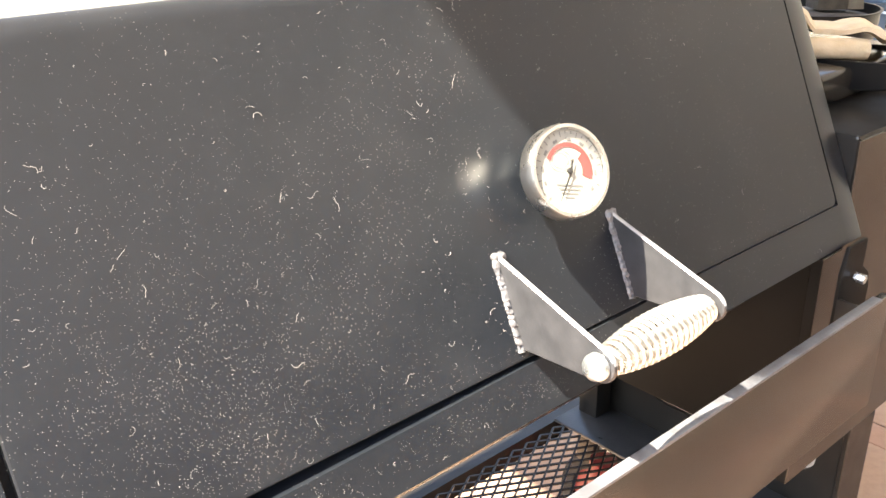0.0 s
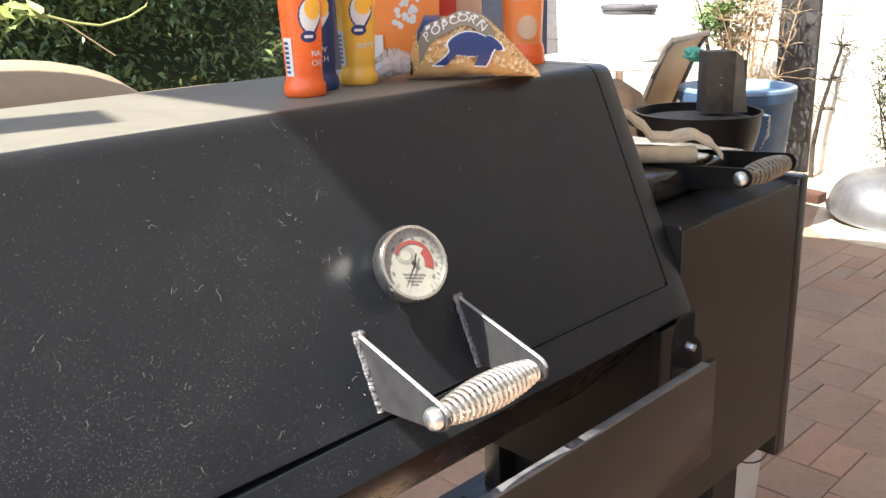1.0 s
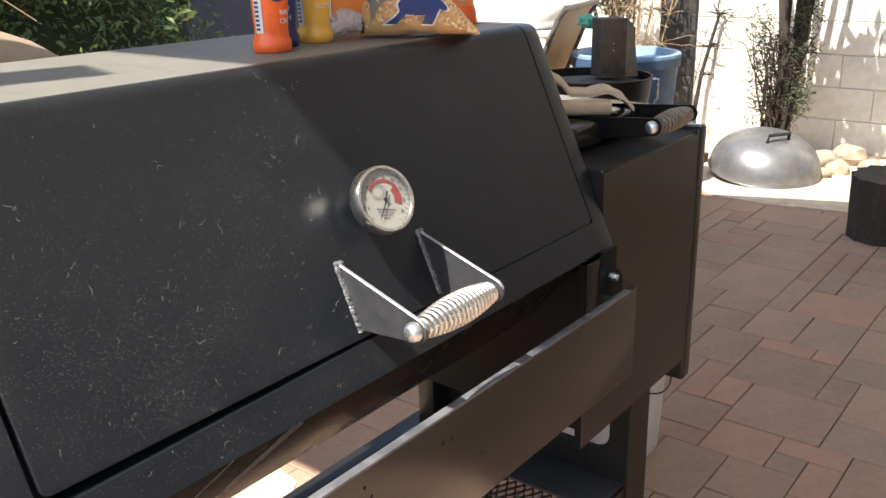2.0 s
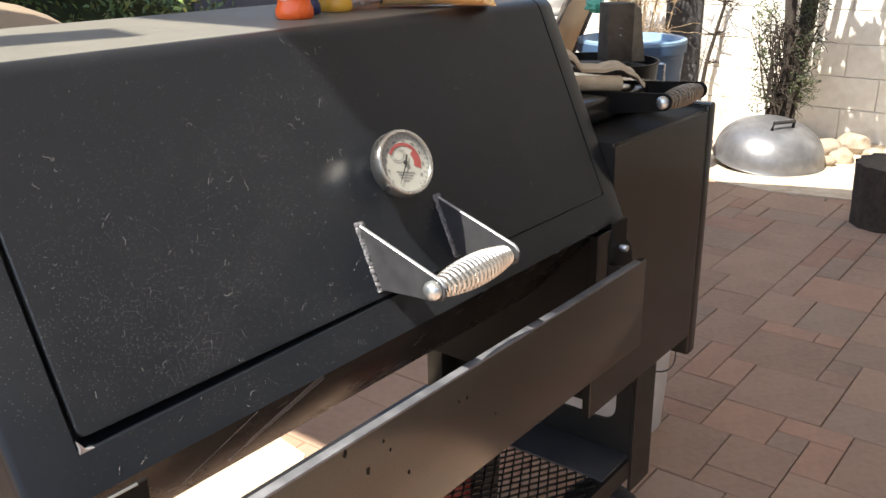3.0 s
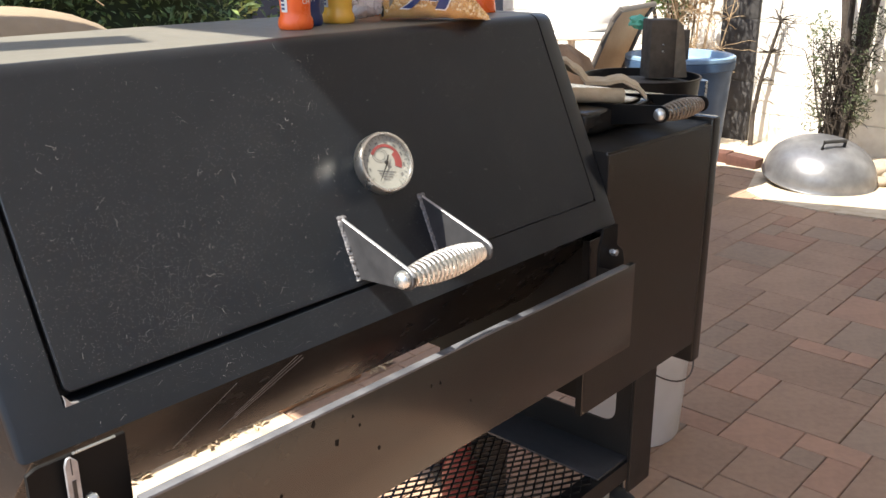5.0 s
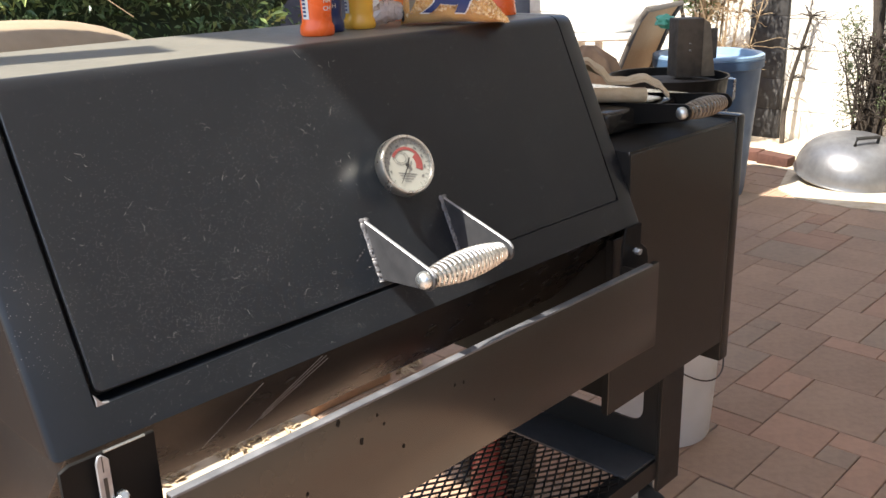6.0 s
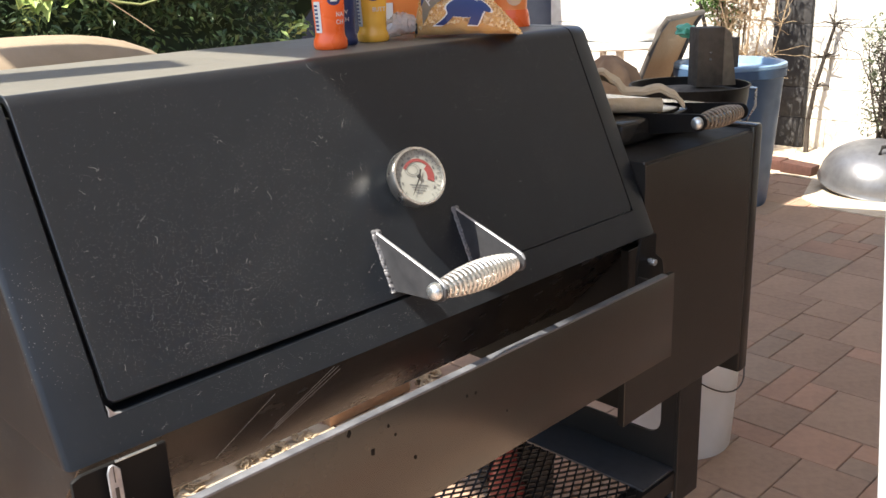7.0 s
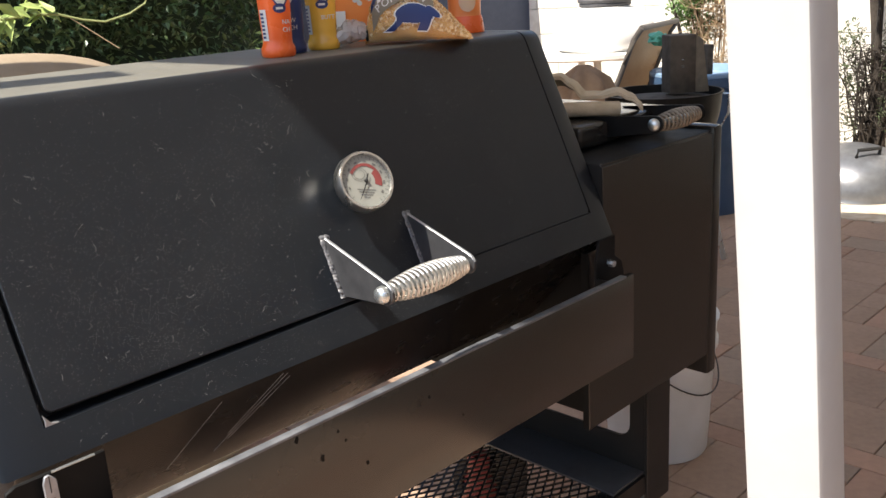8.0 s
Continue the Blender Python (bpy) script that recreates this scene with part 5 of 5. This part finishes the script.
# dead branch leaning on the wall
db = thing("dead_branch", "broken dark dead branch with short twigs leaning on the white wall", "branch")
bm = bm_new()
bl = [Vector(p) for p in ((5.60, 2.20, 0.0), (5.63, 2.215, 0.20), (5.66, 2.20, 0.42), (5.68, 2.165, 0.60), (5.70, 2.125, 0.80))]
tube(bm, bl, 0.017, 8, 0.6)
part("limb", bm, BARK, db)
bm = bm_new()
twigs(bm, [bl, bl], 34, 0.16, 0.004, 71)
part("twig_mass", bm, BARK, db)["kind"] = "stuff"

# upright evergreen shrub with bare lower stems
sh = thing("evergreen_shrub", "upright multi-stemmed evergreen shrub with bare dark stems by the wall", "shrub")
bm = bm_new()
ln = stems(bm, (5.42, 1.60, 0), 6, 0.10, 2.4, 0.032, 21)
part("trunk", bm, BARK, sh)
bm = bm_new()
ln2 = stems(bm, (5.40, 1.60, 0.12), 34, 0.22, 0.62, 0.008, 22, 0.12)
twigs(bm, ln2, 420, 0.15, 0.003, 23)
part("twig_mass", bm, BARK, sh)["kind"] = "stuff"
cents = [((5.40 + 0.12 * math.cos(k * 2.1), 1.60 + 0.14 * math.sin(k * 2.1), 0.24 + 0.075 * k), (0.09, 1.5)) for k in range(9)]
leaf_cloud("foliage", cents, 2300, 0.015, LEAFSAGE, 24, sh, aspect=0.3)
cents = [((5.30 + 0.2 * math.cos(k * 1.7), 1.60 + 0.25 * math.sin(k * 1.7), 2.2 + 0.12 * k), (0.2, 0.8)) for k in range(8)]
# Extra clusters out of view, added in front to dapple the wall with shade.
cents += [((4.84 + 0.05 * (k % 5), 1.02 + 0.036 * k, 1.30 + 0.11 * (k % 6)), (0.14, 0.9)) for k in range(16)]
leaf_cloud("crown", cents, 1500, 0.05, LEAFSAGE, 25, sh, aspect=0.35)

dr = thing("dry_shrub", "dry straw-coloured twiggy shrub beside the blue barrel", "shrub")
bm = bm_new()
ln = stems(bm, (5.26, 2.52, 0), 15, 0.16, 1.7, 0.006, 31, 0.13)
part("trunk", bm, TWIG, dr)
bm = bm_new()
twigs(bm, ln, 650, 0.24, 0.0026, 32)
part("twig_mass", bm, TWIG, dr)["kind"] = "stuff"
leaf_cloud("dry_leaves", [((5.26, 2.52, 0.9 + 0.1 * k), (0.20, 0.6)) for k in range(6)], 500, 0.024, TWIG, 33, dr)
gs = thing("green_shrub", "small bright green shrub behind the wooden box", "shrub")
bm = bm_new()
ln = stems(bm, (5.2, 2.62, 0), 8, 0.14, 1.2, 0.01, 41, 0.12)
part("trunk", bm, BARK, gs)
leaf_cloud("crown", [((5.2 + 0.10 * math.cos(k), 2.62 + 0.10 * math.sin(k), 0.86 + 0.06 * k), (0.10, 1.0)) for k in range(9)], 2600, 0.016, material("mid_green_leaf", (0.10, 0.20, 0.05), 0.5, mix=(0.17, 0.27, 0.08), scale=9), 42, gs)

# ---- white table with hose, brown cover ----
tw = thing("white_table", "white plastic garden table in full sun", "table")
bm = bm_new()
lathe(bm, [(0, 0.70), (0.50, 0.70), (0.52, 0.71), (0.52, 0.735), (0.50, 0.74), (0, 0.74)], 48, Matrix.Translation((5.03, 3.32, 0)))
part("tabletop", bm, WHITEPLASTIC, tw)
for k in range(4):
    a = radians(45 + 90 * k)
    bm = bm_new()
    tube(bm, [(5.03 + 0.30 * math.cos(a), 3.32 + 0.30 * math.sin(a), 0.70), (5.03 + 0.40 * math.cos(a), 3.32 + 0.40 * math.sin(a), 0)], 0.025, 10)
    part("leg", bm, WHITEPLASTIC, tw)
ho = thing("coiled_hose", "grey rubber hose coil resting on a white sack", "hose")
bm = bm_new()
for k in range(2):
    tube(bm, [(5.0 + (0.15 + 0.01 * k) * math.cos(a), 3.17 + (0.15 + 0.01 * k) * math.sin(a), 1.03 + 0.026 * k) for a in np.linspace(0, 5.2, 30)], 0.017, 10)
part("coil", bm, GREYHOSE, ho)
sk = thing("white_sack", "bulging white sack on the garden table", "sack")
bm = bm_new()
lathe(bm, [(0, 0.741), (0.28, 0.741), (0.33, 0.80), (0.32, 0.90), (0.24, 0.98), (0.17, 1.012), (0, 1.013)], 32, Matrix.Translation((5.0, 3.18, 0)))
for v in bm.verts:
    v.co += Vector((0.03, 0.03, 0.0)) * noise.noise(v.co * 6) * (1 if 0.75 < v.co.z < 1.0 else 0)
part("sack_body", bm, WHITEPLASTIC, sk, angle=60)
bc = thing("brown_canvas", "brown canvas cloth heaped over a low stool", "cloth")
bm = bm_new()
lathe(bm, [(0.30, 0.0), (0.27, 0.2), (0.22, 0.5), (0.16, 0.66), (0.11, 0.78), (0.03, 0.838), (0, 0.84)], 40, Matrix.Translation((3.30, 2.13, 0)))
for v in bm.verts:
    a = math.atan2(v.co.y - 2.13, v.co.x - 3.30)
    f = 1 + 0.16 * math.sin(7 * a + 3 * v.co.z) + 0.2 * noise.noise(v.co * 5)
    v.co.x = 3.30 + (v.co.x - 3.30) * f
    v.co.y = 2.13 + (v.co.y - 2.13) * f
part("canvas", bm, material("brown_canvas", (0.22, 0.125, 0.065), 0.9, mix=(0.34, 0.22, 0.13), scale=14, bump=0.4), bc, angle=70)

# ---- tan cover and hedge behind the cooker ----
cv = thing("grill_cover", "tan fabric cover over another grill behind the smoker", "grill cover")
bm = bm_new()
sec = [(1.72, 0.02), (1.725, 0.98), (1.745, 1.06), (1.785, 1.115), (1.86, 1.135), (2.0, 1.115), (2.1, 1.06), (2.15, 0.98), (2.17, 0.02)]
n_ = 26
rows = []
for i in range(n_ + 1):
    x = -0.5 + 1.62 * i / n_
    e = max(0, (x - 0.70) / 0.42)
    k = math.sqrt(max(0, 1 - e ** 2.6)) if e > 0 else 1
    rows.append([bm.verts.new((x, 1.86 + (y - 1.86) * (0.9 + 0.1 * k), 0.02 + (z - 0.02) * (0.80 + 0.20 * k) + 0.006 * noise.noise(Vector((x * 4, y * 4, z * 4))))) for y, z in sec])
for a, b in zip(rows, rows[1:]):
    for k in range(len(sec) - 1):
        bm.faces.new((a[k], a[k + 1], b[k + 1], b[k]))
bm.faces.new(rows[0])
bm.faces.new(rows[-1][::-1])
part("cover_body", bm, TAN, cv, angle=50)
bm = bm_new()
tube(bm, [(0.42, y, z + 0.001) for y, z in sec[1:-1]], 0.003, 6)
part("seam", bm, SUEDE, cv)
pt = thing("wooden_bench", "pale wooden bench plank beside the hedge", "bench")
bm = bm_new()
box(bm, 1.42, 1.86, 2.62, 2.85, 0.895, 0.92, 0.006)
part("plank", bm, TAN, pt)
for x in (1.50, 1.78):
    bm = bm_new()
    box(bm, x - 0.03, x + 0.03, 2.66, 2.81, 0, 0.895, 0.004)
    part("leg", bm, OLDWOOD, pt)

hd = thing("hedge", "dense dark green hedge with sunlit young leaves", "hedge")
bm = bm_new()
for k in range(16):
    stems(bm, (-1.6 + 0.29 * k, 3.78, 0), 3, 0.1, 2.3, 0.02, 100 + k, 0.03)
part("trunk", bm, BARK, hd)
# Filler box inside the hedge; the dark between leaves is painted into it.
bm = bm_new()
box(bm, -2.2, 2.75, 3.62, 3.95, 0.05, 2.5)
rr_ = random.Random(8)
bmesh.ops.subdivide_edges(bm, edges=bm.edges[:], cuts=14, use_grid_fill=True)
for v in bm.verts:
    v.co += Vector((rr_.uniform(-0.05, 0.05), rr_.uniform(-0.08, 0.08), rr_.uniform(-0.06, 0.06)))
part("shade_core", bm, material("deep_leaf_shade", (0.014, 0.028, 0.011), 0.9, mix=(0.03, 0.055, 0.02), scale=30), hd, smooth=False)
rh = random.Random(77)
cents = [((rh.uniform(-2.1, 2.65), rh.uniform(3.25, 3.6), rh.uniform(0.3, 2.6)), (rh.uniform(0.12, 0.26), 0.9)) for k in range(260)]
leaf_cloud("foliage", cents, 60000, 0.019, LEAF, 51, hd)
cents = [((rh.uniform(-2.1, 2.6), rh.uniform(3.12, 3.35), rh.uniform(0.6, 2.4)), (rh.uniform(0.03, 0.09), 1.0)) for k in range(46)]
leaf_cloud("sunlit_young_leaves", cents, 800, 0.024, LEAFLIGHT, 52, hd)
vn = thing("vine_shoot", "pale green vine shoot arching in front of the hedge", "vine")
bm = bm_new()
vp = [(0.777, 1.946, 1.208), (0.851, 1.919, 1.215), (0.896, 1.901, 1.212), (0.944, 1.88, 1.196), (0.989, 1.859, 1.188), (1.042, 1.834, 1.203), (1.075, 1.818, 1.224), (1.092, 1.809, 1.257), (1.101, 1.804, 1.309)]
tube(bm, vp, 0.0035, 7, 0.6)
part("stem", bm, VINE, vn)
bm = bm_new()
tube(bm, [(0.915, 1.893, 1.206), (0.96, 1.871, 1.167), (1.008, 1.847, 1.124)], 0.0014, 5)
part("dry_tendril", bm, TWIG, vn)
leaf_cloud("leaves", [(p, (0.05, 0.6)) for p in vp[:2]], 26, 0.03, LEAFLIGHT, 53, vn)

# ---- loose things under the cooker ----
rd = thing("fuel_can", "small red fuel can with black pump under the stand", "fuel can")
bm = bm_new()
lathe(bm, [(0, 0), (0.036, 0), (0.040, 0.01), (0.040, 0.12), (0.024, 0.15), (0.024, 0.2), (0, 0.205)], 24, Matrix.Translation((1.215, 0.92, 0.0)) @ Matrix.Diagonal((1, 1, 1.3, 1)))
part("can_body", bm, REDPLASTIC, rd)
bm = bm_new()
tube(bm, [(1.29, 0.90, 0.002), (1.28, 0.88, 0.25)], 0.035, 14)
part("pump", bm, RUBBER, rd)
# Thin pale sheet over the pavers, painting their glare in the sun.
bm = bm_new()
prism(bm, [(0.2, 1.34), (0.7, 1.31), (1.12, 1.33), (1.26, 1.42), (1.30, 1.66), (1.25, 1.75), (0.8, 1.76), (0.2, 1.74)], "z", -0.01, 0.0025)
solid("sunlit_patch", bm, SUNSAND, "pale patch painting full sun onto the pavers", "sand", kind="structure")
lb = thing("lumber_offcut", "short raw lumber offcut lying on the pavers", "board")
bm = bm_new()
box(bm, 1.29, 1.60, 1.655, 1.70, 0.0015, 0.038, 0.003)
part("offcut", bm, RAWWOOD, lb)
verts, faces = [], []
r6 = random.Random(61)
for i in range(260):
    cx_ = r6.choice((0.78, 0.86, 1.02, 1.08, 1.13, 1.20, 1.66, 1.72))
    p = Vector((cx_ + r6.gauss(0, 0.022), 1.675 + r6.gauss(0, 0.016), 0.003))
    s = r6.uniform(0.006, 0.02)
    q = Euler((r6.uniform(-0.5, 0.5), r6.uniform(-0.5, 0.5), r6.uniform(0, 6))).to_matrix()
    i0 = len(verts)
    for v in ((-s, 0, 0), (-s * 0.2, -s * 0.4, s * 0.1), (s, 0, 0), (-s * 0.2, s * 0.4, s * 0.2)):
        verts.append(p + q @ Vector(v) + Vector((0, 0, s * 0.3)))
    faces += [(i0, i0 + 1, i0 + 2), (i0, i0 + 2, i0 + 3)]
me = bpy.data.meshes.new("leaf_litter")
me.from_pydata(verts, [], faces)
me.materials.append(TWIG)
tagged(new("leaf_litter", me), "dry brown leaf litter on the pavers", "leaves", kind="stuff")

# ---- wall blocks and pavers ----
def slab_mesh(name, w, d, h, c, mats):
    """A low block with chamfered top, origin at the top's middle."""
    x, y = w / 2, d / 2
    v = [(-x, -y, -h), (x, -y, -h), (x, y, -h), (-x, y, -h), (-x, -y, -c), (x, -y, -c), (x, y, -c), (-x, y, -c),
         (-x + c, -y + c, 0), (x - c, -y + c, 0), (x - c, y - c, 0), (-x + c, y - c, 0)]
    f = [(8, 9, 10, 11)]
    for k in range(4):
        j = (k + 1) % 4
        f += [(k, j, 4 + j, 4 + k), (4 + k, 4 + j, 8 + j, 8 + k)]
    me = bpy.data.meshes.new(name)
    me.from_pydata(v, [], f)
    me.materials.append(mats)
    return me


BW, BH = 0.395, 0.195
blk = slab_mesh("block", BW - 0.005, BH - 0.005, 0.03, 0.003, WALLWHITE)
for j in range(12):
    for i in range(24):
        y = -1.6 + i * BW + (BW / 2 if j % 2 else 0)
        if y > 7:
            continue
        b_ = new("block", blk)
        b_.parent = wall
        b_.matrix_basis = Matrix.Translation((WALL_X + rng.uniform(-0.001, 0.001), y, BH / 2 + j * BH)) @ Euler((radians(90), 0, radians(-90))).to_matrix().to_4x4()

# pavers laid in a mixed pattern of five sizes
U = 0.0868
OX, OY = 2.174 - 40 * U, 0.424 - 26 * U
NX, NY = 72, 78
grid = [[False] * NY for _ in range(NX)]
rp = random.Random(4)
laid = []
sizes = [(3, 3), (3, 2), (2, 3), (2, 2), (2, 1), (1, 2), (1, 1), (3, 1), (1, 3), (4, 3), (3, 4)]
wts = [6, 6, 6, 2.5, 1.8, 1.8, 0.4, 0.6, 0.6, 2, 2]


def lay(i, j, w, d):
    for a in range(i, i + w):
        for b in range(j, j + d):
            grid[a][b] = True
    laid.append((i, j, w, d))


KNOWN = {}
for known, i, j, w, d in ((PAVER, 40, 26, 3, 3), (PAVERRED, 38, 27, 2, 2), (PAVERGREY, 38, 26, 1, 1), (PAVERRED, 39, 25, 1, 2), (PAVER, 36, 26, 2, 2), (PAVERRED, 37, 25, 2, 1),
                          (PAVER, 35, 28, 3, 2), (PAVERRED, 41, 29, 2, 1), (PAVER, 43, 27, 3, 3), (PAVERRED, 38, 29, 1, 2), (PAVER, 39, 29, 2, 2), (PAVERGREY, 40, 24, 2, 2),
                          (PAVER, 42, 24, 3, 2), (PAVER, 44, 30, 3, 2), (PAVERRED, 46, 28, 1, 2), (PAVERRED, 46, 27, 1, 1), (PAVERGREY, 47, 27, 3, 2), (PAVER, 35, 26, 1, 2), (PAVER, 37, 22, 3, 3)):
    lay(i, j, w, d)
    KNOWN[i, j] = known
for s in range(NX + NY):
    for i in range(max(0, s - NY + 1), min(NX, s + 1)):
        j = s - i
        if grid[i][j]:
            continue
        order = sorted(range(len(sizes)), key=lambda k: -rp.random() ** (1 / wts[k]))
        for k in order + [6]:
            w, d = sizes[k]
            if i + w <= NX and j + d <= NY and not any(grid[a][b] for a in range(i, i + w) for b in range(j, j + d)):
                lay(i, j, w, d)
                break
paving = thing("paving", "weathered brown concrete pavers in a mixed pattern", "pavement", kind="structure")
cache = {}
near, far = [], []
for i, j, w, d in laid:
    x, y = OX + (i + w / 2) * U, OY + (j + d / 2) * U
    if x > 5.0:
        continue
    (near if 1.55 < x < 3.35 and 0.05 < y < 1.45 else far).append((x, y, w, d, KNOWN.get((i, j))))
near.sort(key=lambda p: (p[0] - 2.3) ** 2 + (p[1] - 0.7) ** 2)
far += near[300:]
for x, y, w, d, known in near[:300]:
    mat = known or rp.choices((PAVER, PAVERGREY, PAVERRED), (6, 2.4, 2))[0]
    key = (w, d, mat.name)
    if key not in cache:
        cache[key] = slab_mesh("paver", w * U - 0.0026, d * U - 0.0026, 0.05, 0.0020, mat)
    p_ = new("paver", cache[key])
    p_.parent = paving
    p_.matrix_basis = pose(x, y, rp.uniform(-0.0015, 0.001), rp.uniform(-0.4, 0.4), rp.uniform(-0.4, 0.4), rp.uniform(-0.35, 0.35))
for mat, share in ((PAVER, 6), (PAVERGREY, 2.4), (PAVERRED, 2)):
    verts, faces = [], []
    for k, (x, y, w, d, known) in enumerate(far):
        h = (k * 2654435761 % 1000) / 1000 * 10.4
        pick = PAVER if h < 6 else PAVERGREY if h < 8.4 else PAVERRED
        if pick is not mat:
            continue
        a, b, c, i0 = w * U / 2 - 0.0014, d * U / 2 - 0.0014, 0.003, len(verts)
        dz = rp.uniform(-0.0015, 0.001)
        verts += [(x + sx * a, y + sy * b, -0.05) for sx, sy in ((-1, -1), (1, -1), (1, 1), (-1, 1))]
        verts += [(x + sx * a, y + sy * b, -c + dz) for sx, sy in ((-1, -1), (1, -1), (1, 1), (-1, 1))]
        verts += [(x + sx * (a - c), y + sy * (b - c), dz) for sx, sy in ((-1, -1), (1, -1), (1, 1), (-1, 1))]
        faces.append((i0 + 8, i0 + 9, i0 + 10, i0 + 11))
        for q in range(4):
            j = (q + 1) % 4
            faces += [(i0 + q, i0 + j, i0 + 4 + j, i0 + 4 + q), (i0 + 4 + q, i0 + 4 + j, i0 + 8 + j, i0 + 8 + q)]
    me = bpy.data.meshes.new("far_pavers")
    me.from_pydata(verts, [], faces)
    me.materials.append(mat)
    fp = new("far_pavers", me)
    fp.parent = paving
    fp["kind"] = "stuff"
